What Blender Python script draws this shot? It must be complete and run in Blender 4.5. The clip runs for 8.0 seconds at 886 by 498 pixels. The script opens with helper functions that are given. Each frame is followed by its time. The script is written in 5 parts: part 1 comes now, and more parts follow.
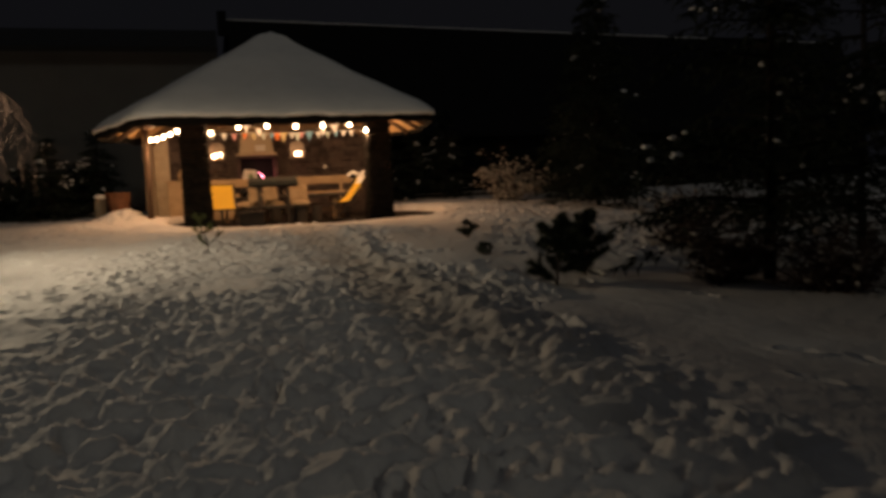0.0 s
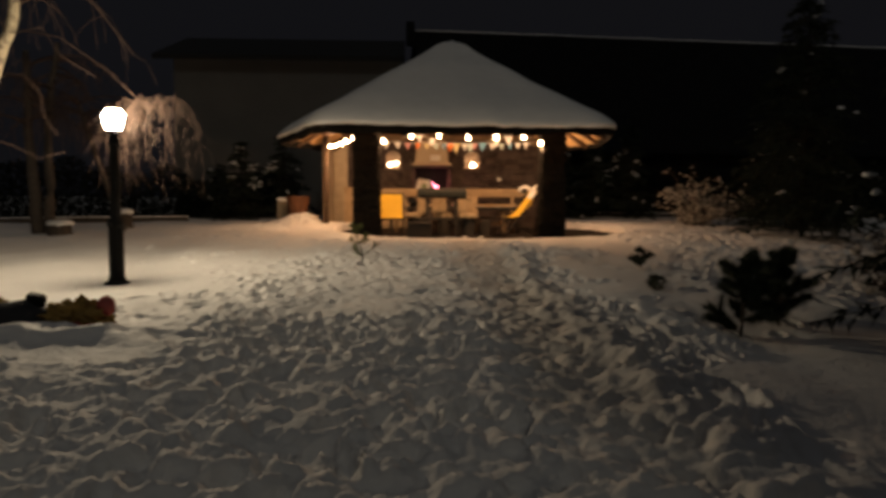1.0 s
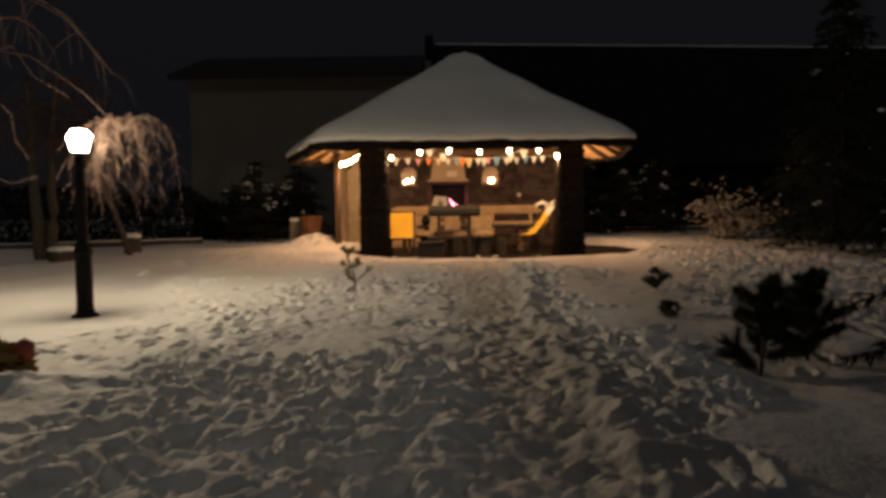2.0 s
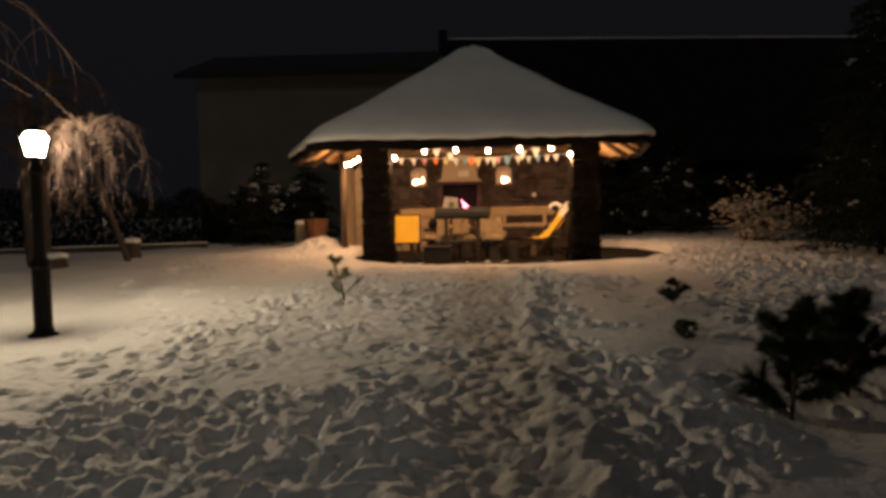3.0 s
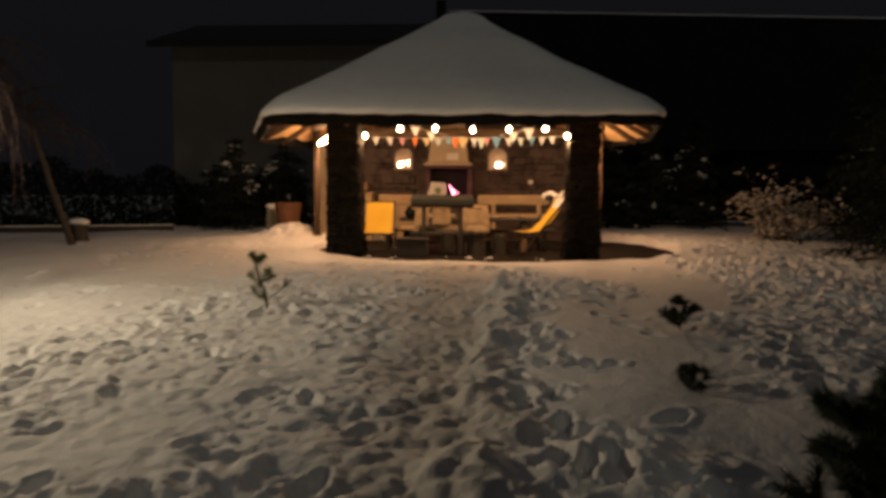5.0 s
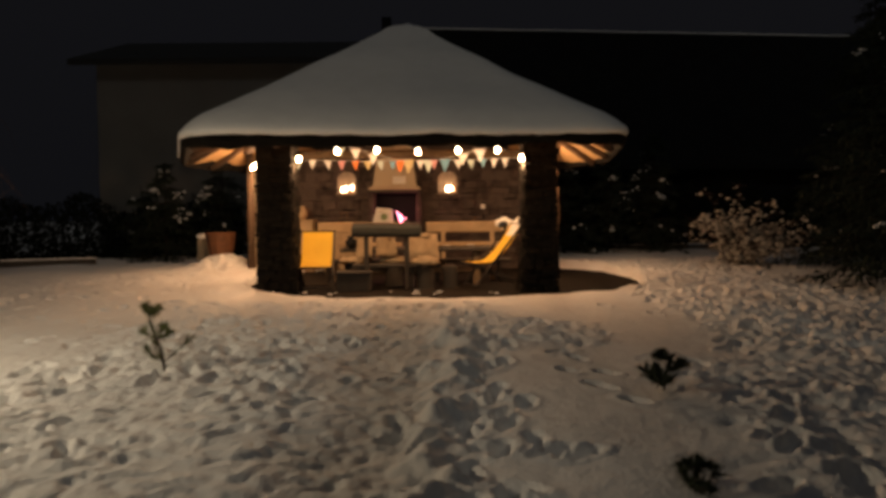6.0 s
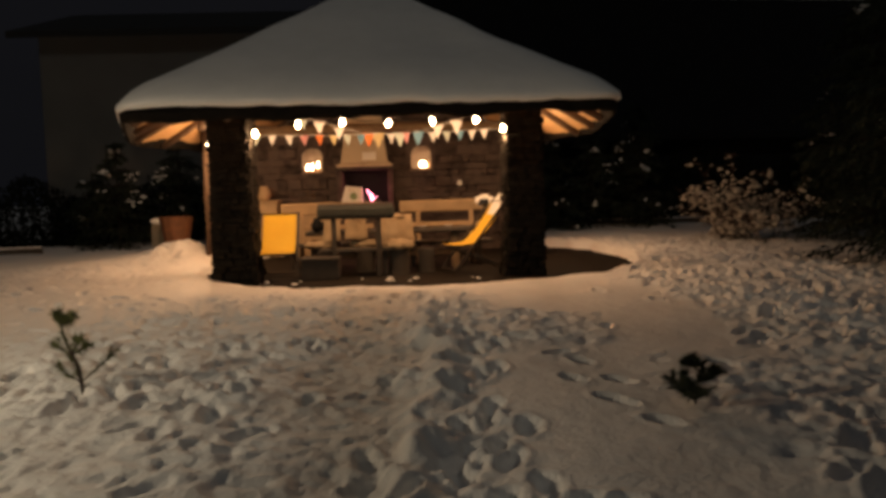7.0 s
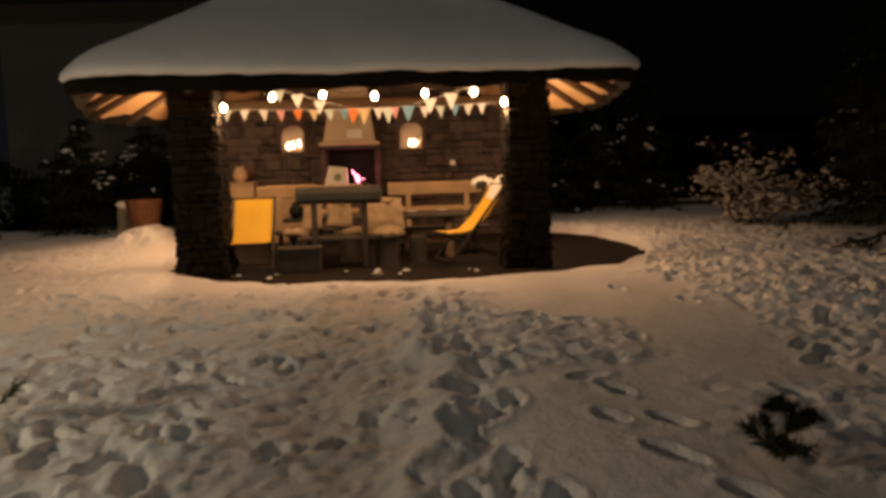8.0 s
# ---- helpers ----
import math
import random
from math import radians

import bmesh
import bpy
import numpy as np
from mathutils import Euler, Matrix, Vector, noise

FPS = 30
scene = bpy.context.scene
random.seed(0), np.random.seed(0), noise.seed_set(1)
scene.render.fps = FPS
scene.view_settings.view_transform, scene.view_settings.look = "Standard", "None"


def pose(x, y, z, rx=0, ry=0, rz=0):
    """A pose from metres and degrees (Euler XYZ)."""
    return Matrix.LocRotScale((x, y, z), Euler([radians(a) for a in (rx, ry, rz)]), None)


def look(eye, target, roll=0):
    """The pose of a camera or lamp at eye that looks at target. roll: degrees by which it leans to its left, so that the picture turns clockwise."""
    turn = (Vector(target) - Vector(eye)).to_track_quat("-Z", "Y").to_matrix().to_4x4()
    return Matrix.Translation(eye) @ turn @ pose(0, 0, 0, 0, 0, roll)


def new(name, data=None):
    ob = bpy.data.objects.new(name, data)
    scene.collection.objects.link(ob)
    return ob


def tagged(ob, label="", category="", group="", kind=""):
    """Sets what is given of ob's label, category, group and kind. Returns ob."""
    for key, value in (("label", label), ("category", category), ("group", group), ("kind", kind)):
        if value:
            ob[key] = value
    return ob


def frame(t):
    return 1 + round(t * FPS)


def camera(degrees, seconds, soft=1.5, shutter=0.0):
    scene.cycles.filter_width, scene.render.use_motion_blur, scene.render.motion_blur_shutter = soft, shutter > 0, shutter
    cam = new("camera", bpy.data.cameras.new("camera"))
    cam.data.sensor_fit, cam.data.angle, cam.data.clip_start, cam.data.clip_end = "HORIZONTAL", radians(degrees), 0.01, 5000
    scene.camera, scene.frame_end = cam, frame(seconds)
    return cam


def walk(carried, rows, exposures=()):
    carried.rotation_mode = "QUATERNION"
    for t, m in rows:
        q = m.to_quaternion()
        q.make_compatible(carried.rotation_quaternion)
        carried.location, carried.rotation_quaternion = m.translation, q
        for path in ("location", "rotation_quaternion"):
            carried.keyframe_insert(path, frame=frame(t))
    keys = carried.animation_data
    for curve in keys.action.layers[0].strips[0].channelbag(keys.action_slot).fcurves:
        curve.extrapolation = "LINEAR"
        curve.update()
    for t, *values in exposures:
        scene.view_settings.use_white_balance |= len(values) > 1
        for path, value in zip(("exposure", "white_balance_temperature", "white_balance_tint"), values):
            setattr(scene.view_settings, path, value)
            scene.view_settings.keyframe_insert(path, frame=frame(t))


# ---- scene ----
cam = camera(61.0, 8.0, soft=3.5, shutter=0.5)
PATH = [
    (0, (0.98, -0.631, 1.431), (1.531, 1.284, 1.253), -2.5),
    (0.5, (1.116, -0.151, 1.501), (1.488, 1.807, 1.341), -0.9),
    (1, (1.487, 0.33, 1.504), (1.57, 2.324, 1.368), 0.3),
    (1.5, (1.731, 0.655, 1.503), (1.716, 2.649, 1.356), 0.5),
    (2, (2.139, 1.272, 1.555), (2.122, 3.269, 1.461), -0.8),
    (3.5, (2.735, 2.698, 1.689), (2.597, 4.691, 1.582), -0.8),
    (4, (2.998, 3.171, 1.706), (2.815, 5.159, 1.59), -0.3),
    (4.5, (3.135, 3.796, 1.683), (2.952, 5.785, 1.568), -0.1),
    (5, (3.174, 4.501, 1.722), (3.06, 6.493, 1.582), 0.3),
    (6.5, (3.307, 6.559, 1.872), (3.351, 8.557, 1.807), -1.3),
    (7, (3.258, 7.155, 1.871), (3.332, 9.148, 1.724), -1.7),
    (7.5, (3.189, 7.838, 1.925), (3.271, 9.826, 1.726), -1.7),
    (8, (3.234, 8.482, 1.915), (3.337, 10.469, 1.712), -1.7),
]
walk(cam, [(t, look(eye, target, roll)) for t, eye, target, roll in PATH],
     exposures=[(0.0, -0.25), (0.6, -0.05), (1.4, 0.05), (6.0, 0.02), (8.0, -0.08)])

# ---- world, added fill from behind, lamps ----
world = bpy.data.worlds.new("night")
scene.world = world
world.use_nodes = True
wn, wl = world.node_tree.nodes, world.node_tree.links
wbg = wn["Background"]
wtc = wn.new("ShaderNodeTexCoord")
wsep = wn.new("ShaderNodeSeparateXYZ")
wl.new(wtc.outputs["Generated"], wsep.inputs[0])
wramp = wn.new("ShaderNodeValToRGB")
wramp.color_ramp.elements[0].position, wramp.color_ramp.elements[0].color = 0.0, (0.0046, 0.0046, 0.0056, 1)
wramp.color_ramp.elements[1].position, wramp.color_ramp.elements[1].color = 1.0, (0.029, 0.029, 0.030, 1)
glow = wramp.color_ramp.elements.new(0.36)
glow.color = (0.0058, 0.0057, 0.0068, 1)
wl.new(wsep.outputs["Z"], wramp.inputs[0])
wl.new(wramp.outputs[0], wbg.inputs[0])
wbg.inputs[1].default_value = 1.0

# no moon is seen: added lamp standing in for light from behind the walk
fill_sun = new("unseen_fill", bpy.data.lights.new("unseen_fill", "SUN"))
fill_sun.data.energy, fill_sun.data.angle, fill_sun.data.color = 0.105, radians(4), (1.0, 0.95, 0.80)
fill_sun.matrix_world = look((0, 0, 0), (-0.194, 0.861, -0.469))


def point_lamp(name, loc, watts, colour, radius):
    ob = new(name, bpy.data.lights.new(name, "POINT"))
    ob.data.energy, ob.data.color, ob.data.shadow_soft_size = watts, colour, radius
    ob.location = loc
    return ob


WARM = (1.0, 0.57, 0.29)
LAMP = Vector((-2.70, 11.16, 0.24))

# ---- materials ----
def material(name, base, rough=0.7, metal=0.0, scale=6.0, amount=0.35, bump=0.3, fine=60.0, second=None, emit=None, strength=0.0, detail=0.02, vary=0.25):
    m = bpy.data.materials.new(name)
    m.use_nodes = True
    n, l = m.node_tree.nodes, m.node_tree.links
    b = n["Principled BSDF"]
    b.inputs["Roughness"].default_value, b.inputs["Metallic"].default_value = rough, metal
    tc = n.new("ShaderNodeTexCoord")
    info = n.new("ShaderNodeObjectInfo")
    n1, n2 = n.new("ShaderNodeTexNoise"), n.new("ShaderNodeTexNoise")
    n1.inputs["Scale"].default_value, n1.inputs["Detail"].default_value = scale, 5
    n2.inputs["Scale"].default_value, n2.inputs["Detail"].default_value = fine, 3
    for q in (n1, n2):
        l.new(tc.outputs["Object"], q.inputs["Vector"])
    add = n.new("ShaderNodeMath")
    add.operation = "MULTIPLY_ADD"
    l.new(n2.outputs["Fac"], add.inputs[0])
    add.inputs[1].default_value = 0.4
    l.new(n1.outputs["Fac"], add.inputs[2])
    jit = n.new("ShaderNodeMath")
    jit.operation = "MULTIPLY_ADD"
    l.new(info.outputs["Random"], jit.inputs[0])
    jit.inputs[1].default_value = vary
    l.new(add.outputs[0], jit.inputs[2])
    ramp = n.new("ShaderNodeValToRGB")
    lo = second or tuple(c * (1 - amount) for c in base)
    ramp.color_ramp.elements[0].position, ramp.color_ramp.elements[0].color = 0.45, (*lo, 1)
    ramp.color_ramp.elements[1].position, ramp.color_ramp.elements[1].color = 1.0, (*base, 1)
    l.new(jit.outputs[0], ramp.inputs[0])
    l.new(ramp.outputs[0], b.inputs["Base Color"])
    if bump:
        bp = n.new("ShaderNodeBump")
        bp.inputs["Strength"].default_value, bp.inputs["Distance"].default_value = bump, detail
        l.new(add.outputs[0], bp.inputs["Height"])
        l.new(bp.outputs[0], b.inputs["Normal"])
    if emit:
        b.inputs["Emission Color"].default_value = (*emit, 1)
        b.inputs["Emission Strength"].default_value = strength
    return m


def ground_material():
    m = material("snow_ground", (0.80, 0.79, 0.78), 0.75, scale=1.3, amount=0.10, bump=0.85, fine=24, detail=0.032)
    n, l = m.node_tree.nodes, m.node_tree.links
    b = n["Principled BSDF"]
    ramp = [q for q in n if q.type == "VALTORGB"][0]
    at = n.new("ShaderNodeAttribute")
    at.attribute_name = "trodden"
    nz = n.new("ShaderNodeTexNoise")
    nz.inputs["Scale"].default_value, nz.inputs["Detail"].default_value = 5.0, 6
    mul = n.new("ShaderNodeMath")
    mul.operation = "MULTIPLY"
    l.new(at.outputs["Fac"], mul.inputs[0])
    l.new(nz.outputs["Fac"], mul.inputs[1])
    mix = n.new("ShaderNodeMix")
    mix.data_type = "RGBA"
    l.new(mul.outputs[0], mix.inputs[0])
    l.new(ramp.outputs[0], mix.inputs[6])
    mix.inputs[7].default_value = (0.36, 0.31, 0.25, 1)
    l.new(mix.outputs[2], b.inputs["Base Color"])
    return m


M_GROUND = ground_material()
M_SNOW = material("snow", (0.82, 0.82, 0.82), 0.7, scale=3, amount=0.08, bump=0.35, fine=30)
M_THATCH = material("dark_thatch", (0.012, 0.010, 0.008), 0.95, scale=8, amount=0.6, bump=0.8, fine=90)
M_BOARD = material("pale_pine_boards", (0.42, 0.25, 0.11), 0.6, scale=3, amount=0.45, bump=0.2, fine=50)
M_LOG = material("dark_log", (0.12, 0.07, 0.04), 0.75, scale=5, amount=0.5, bump=0.4)
M_STONE = material("rough_stone", (0.088, 0.068, 0.060), 0.9, scale=5, amount=0.75, bump=1.0, fine=30, detail=0.05, vary=0.45)
# pillar stone and mortar far darker than the wall's: unlit fronts put into colour
M_PILLARSHADE = material("shaded_pillar_stone", (0.018, 0.015, 0.012), 0.8, scale=9, amount=0.7, bump=1.0, fine=35, detail=0.05, vary=0.4)
M_MORTARSHADE = material("shaded_pillar_mortar", (0.010, 0.009, 0.007), 0.95, scale=9, amount=0.4, bump=0.6)
M_MORTAR = material("mortar", (0.13, 0.11, 0.085), 0.95, scale=9, amount=0.4, bump=0.6)
M_PALE = material("pale_plaster", (0.46, 0.38, 0.27), 0.85, scale=4, amount=0.3, bump=0.3)
M_WOOD = material("weathered_wood", (0.20, 0.13, 0.07), 0.7, scale=4, amount=0.5, bump=0.35)
M_WOODLIGHT = material("pale_wood", (0.42, 0.29, 0.16), 0.65, scale=4, amount=0.4, bump=0.25)
M_DARKWOOD = material("grey_dark_wood", (0.046, 0.037, 0.028), 0.8, scale=5, amount=0.5, bump=0.4)
M_YELLOW = material("yellow_canvas", (0.74, 0.45, 0.03), 0.85, scale=3, amount=0.18, bump=0.25, fine=160)
M_WHITE = material("white_cloth", (0.72, 0.70, 0.66), 0.9, scale=5, amount=0.2, bump=0.4)
M_CREAM = material("cream_fleece", (0.40, 0.29, 0.17), 0.95, scale=7, amount=0.4, bump=0.9)
M_BLACK = material("black_metal", (0.010, 0.010, 0.010), 0.6, 0.0, scale=8, amount=0.4, bump=0.15)
M_CLOTHDARK = material("dark_fabric", (0.03, 0.03, 0.035), 0.9, scale=9, amount=0.5, bump=0.5)
M_BLANKET = material("grey_green_blanket", (0.035, 0.038, 0.032), 0.95, scale=9, amount=0.4, bump=0.6)
M_PAVE = material("paving", (0.020, 0.016, 0.012), 0.85, scale=3, amount=0.5, bump=0.5)
M_BARK = material("brown_bark", (0.075, 0.058, 0.045), 0.9, scale=10, amount=0.6, bump=0.9)
M_SPRUCEBARK = material("dark_spruce_bark", (0.022, 0.018, 0.015), 0.95, scale=10, amount=0.5, bump=0.6)
M_BIRCH = material("birch_bark", (0.40, 0.34, 0.24), 0.8, scale=7, amount=0.6, bump=0.4, fine=12, second=(0.06, 0.045, 0.035))
for e, pos in zip([q for q in M_BIRCH.node_tree.nodes if q.type == "VALTORGB"][0].color_ramp.elements, (0.74, 1.0)):
    e.position = pos
M_TWIG = material("bare_twigs", (0.060, 0.034, 0.024), 0.8, scale=8, amount=0.4, bump=0.2)
# one needle colour twice: darkened for backlit pines, lightened for the lit sapling
M_BACKLITNEEDLE = material("backlit_pine_needles", (0.035, 0.048, 0.022), 0.8, scale=12, amount=0.5, bump=0.0)
M_LITNEEDLE = material("lamplit_pine_needles", (0.11, 0.13, 0.035), 0.7, scale=12, amount=0.5, bump=0.0)
M_SPRUCE = material("spruce_needles", (0.030, 0.038, 0.026), 0.8, scale=6, amount=0.5, bump=0.0)
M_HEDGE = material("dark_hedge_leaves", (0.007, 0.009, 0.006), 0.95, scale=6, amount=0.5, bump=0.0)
M_OCHRE = material("dry_ochre_leaves", (0.36, 0.23, 0.06), 0.85, scale=14, amount=0.5, bump=0.6)
M_RED = material("dull_red_plastic", (0.34, 0.07, 0.06), 0.6, scale=8, amount=0.3, bump=0.2)
M_BROWN = material("rusty_brown", (0.17, 0.07, 0.03), 0.7, scale=8, amount=0.5, bump=0.4)
M_HOUSEROOF = material("dark_grey_roof_sheet", (0.012, 0.012, 0.013), 0.9, scale=1.5, amount=0.2, bump=0.2)
M_RENDER = material("grey_render_wall", (0.12, 0.115, 0.11), 0.9, scale=1.2, amount=0.2, bump=0.2)
M_ROOF = material("dark_roof_sheet", (0.011, 0.011, 0.012), 0.8, scale=2, amount=0.4, bump=0.2)
M_BULB = material("lit_bulb", (1, 0.8, 0.5), 0.4, bump=0, emit=(1.0, 0.72, 0.40), strength=40)
M_LANTERN = material("lit_lantern_glass", (1, 0.95, 0.85), 0.4, bump=0, emit=(1.0, 0.86, 0.62), strength=40)
M_CANDLE = material("candle_flame", (1, 0.8, 0.6), 0.4, bump=0, emit=(1.0, 0.66, 0.40), strength=30)
M_PINK = material("pink_flame", (1, 0.5, 0.6), 0.4, bump=0, emit=(1.0, 0.28, 0.42), strength=5)
M_WAX = material("wax", (0.75, 0.55, 0.35), 0.5, scale=8, amount=0.2, bump=0.1)


for m in (M_ROOF, M_SPRUCE, M_THATCH, M_PILLARSHADE, M_MORTARSHADE, M_BLACK, M_PAVE, M_STONE, M_SPRUCEBARK, M_HEDGE):
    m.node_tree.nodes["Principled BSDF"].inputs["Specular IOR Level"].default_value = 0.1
M_NICHE = material("tan_plaster", (0.30, 0.235, 0.165), 0.9, scale=7, amount=0.5, bump=0.6)
M_FROST = material("frosted_dry_leaves", (0.60, 0.56, 0.50), 0.9, scale=9, amount=0.45, bump=0.6)


def glass(name, colour=(1, 1, 1), rough=0.05):
    m = bpy.data.materials.new(name)
    m.use_nodes = True
    b = m.node_tree.nodes["Principled BSDF"]
    b.inputs["Base Color"].default_value = (*colour, 1)
    b.inputs["Transmission Weight"].default_value, b.inputs["Roughness"].default_value = 1.0, rough
    return m


M_CHAIR = material("dark_stained_frame", (0.035, 0.025, 0.017), 0.7, scale=6, amount=0.4, bump=0.2)
M_GLASS = glass("clear_glass")

# ---- mesh helpers ----
def mesh_ob(name, verts, faces, mat, smooth=False):
    me = bpy.data.meshes.new(name)
    me.from_pydata([tuple(v) for v in verts], [], [tuple(f) for f in faces])
    if smooth:
        me.polygons.foreach_set("use_smooth", [True] * len(me.polygons))
    me.materials.append(mat)
    me.update()
    return new(name, me)


def part(name, bm, mat, parent=None, label="", smooth=False):
    me = bpy.data.meshes.new(name)
    bmesh.ops.recalc_face_normals(bm, faces=bm.faces)
    bm.to_mesh(me)
    bm.free()
    if smooth:
        me.polygons.foreach_set("use_smooth", [True] * len(me.polygons))
    me.materials.append(mat)
    ob = new(name, me)
    if parent:
        ob.parent = parent
    return tagged(ob, label)


def under(ob, parent, label=""):
    ob.parent = parent
    return tagged(ob, label)


def thing(name, loc, label, category, group="", turn=0.0, kind=""):
    ob = new(name)
    ob.matrix_basis = pose(*loc, 0, 0, turn)
    return tagged(ob, label, category, group, kind)


def box(sx, sy, sz, at=(0, 0, 0), rot=(0, 0, 0), bevel=0.008, bm=None):
    """A bevelled box whose centre stands at the given place."""
    made = bmesh.new()
    bmesh.ops.create_cube(made, size=1.0)
    bmesh.ops.scale(made, vec=(sx, sy, sz), verts=made.verts)
    if bevel:
        bmesh.ops.bevel(made, geom=made.edges[:], offset=min(bevel, 0.3 * min(sx, sy, sz)), segments=1, affect="EDGES")
    bmesh.ops.transform(made, matrix=pose(*at, *rot), verts=made.verts)
    if bm is None:
        return made
    tmp = bpy.data.meshes.new("tmp")
    made.to_mesh(tmp)
    made.free()
    bm.from_mesh(tmp)
    bpy.data.meshes.remove(tmp)
    return bm


def lathe(profile, seg=16, bm=None, at=(0, 0, 0)):
    bm = bm or bmesh.new()
    rings = []
    for r, z in profile:
        rings.append([bm.verts.new((at[0] + r * math.cos(2 * math.pi * k / seg), at[1] + r * math.sin(2 * math.pi * k / seg), at[2] + z)) for k in range(seg)])
    for a, b in zip(rings, rings[1:]):
        for k in range(seg):
            bm.faces.new((a[k], a[(k + 1) % seg], b[(k + 1) % seg], b[k]))
    bm.faces.new(rings[0][::-1])
    bm.faces.new(rings[-1])
    return bm


def tube(points, radii, seg=6, bm=None):
    """A tube through points, tapering by radii."""
    bm = bm or bmesh.new()
    pts = [Vector(p) for p in points]
    rings = []
    for i, p in enumerate(pts):
        d = (pts[min(i + 1, len(pts) - 1)] - pts[max(i - 1, 0)]).normalized()
        side = d.cross(Vector((0, 0, 1)))
        side = side.normalized() if side.length > 1e-3 else Vector((1, 0, 0))
        up = side.cross(d)
        r = radii[i] if not isinstance(radii, (int, float)) else radii
        rings.append([bm.verts.new(p + r * (math.cos(2 * math.pi * k / seg) * side + math.sin(2 * math.pi * k / seg) * up)) for k in range(seg)])
    for a, b in zip(rings, rings[1:]):
        for k in range(seg):
            bm.faces.new((a[k], a[(k + 1) % seg], b[(k + 1) % seg], b[k]))
    bm.faces.new(rings[0][::-1])
    bm.faces.new(rings[-1])
    return bm


def blob(size, at=(0, 0, 0), rough=0.25, freq=3.0, seed=0.0, sub=3, bm=None):
    made = bmesh.new()
    bmesh.ops.create_icosphere(made, subdivisions=sub, radius=1.0)
    for v in made.verts:
        k = 1 + rough * noise.noise(v.co * freq + Vector((seed, seed * 1.7, -seed)))
        v.co = Vector((v.co.x * size[0] * k + at[0], v.co.y * size[1] * k + at[1], v.co.z * size[2] * k + at[2]))
    if bm is None:
        return made
    tmp = bpy.data.meshes.new("tmp")
    made.to_mesh(tmp)
    made.free()
    bm.from_mesh(tmp)
    bpy.data.meshes.remove(tmp)
    return bm


# ---- ground ----
RNG = np.random.default_rng(7)
LATTICE = RNG.uniform(-1, 1, (256, 256))


def field(x, y, scale, shift=0.0):
    """Gradient noise, vectorised; about -1 to 1."""
    u, v = x / scale + shift * 7.3 + 100, y / scale + shift * 3.1 + 100
    i, j = np.floor(u).astype(int), np.floor(v).astype(int)
    a, b = u - i, v - j
    p, q = a * a * a * (a * (a * 6 - 15) + 10), b * b * b * (b * (b * 6 - 15) + 10)

    def corner(di, dj):
        ang = math.pi * LATTICE[(i + di) % 256, (j + dj) % 256]
        return np.cos(ang) * (a - di) + np.sin(ang) * (b - dj)
    return 1.5 * ((corner(0, 0) * (1 - p) + corner(1, 0) * p) * (1 - q) + (corner(0, 1) * (1 - p) + corner(1, 1) * p) * q)


def base_height(x, y):
    z = 0.08 + 0.0265 * np.minimum(y, 20) + 0.018 * np.clip(y - 20, 0, 14) + 0.012 * np.clip(x, -6, 0)
    # the lawn falls away under the young pines, and a little round the lamp
    z = z - 0.20 / (1 + np.exp(-(x - 4.4) / 0.30)) / (1 + np.exp((y - 9.4) / 0.5))
    return z - 0.08 * np.exp(-((x + 2.9) / 1.6) ** 2 - ((y - 11.0) / 1.8) ** 2)


def gz(x, y):
    return float(base_height(np.array([float(x)]), np.array([float(y)]))[0])


FLOOR_Z = 0.50
FLOOR_C, FLOOR_R = (3.35, 22.2), (4.05, 4.15)


def floor_mask(x, y):
    """1 on the bare paving under the roof, 0 on the snow."""
    px, py = (x - FLOOR_C[0]) / FLOOR_R[0], (y - FLOOR_C[1]) / FLOOR_R[1]
    d = (np.abs(px) ** 2.6 + np.abs(py) ** 2.6) ** (1 / 2.6) + 0.03 * field(x, y, 0.5, 3.3)
    return np.clip((1.0 - d) / 0.035, 0, 1)


def path_x(y):
    return 2.80 + 0.06 * np.sin(y * 0.7)


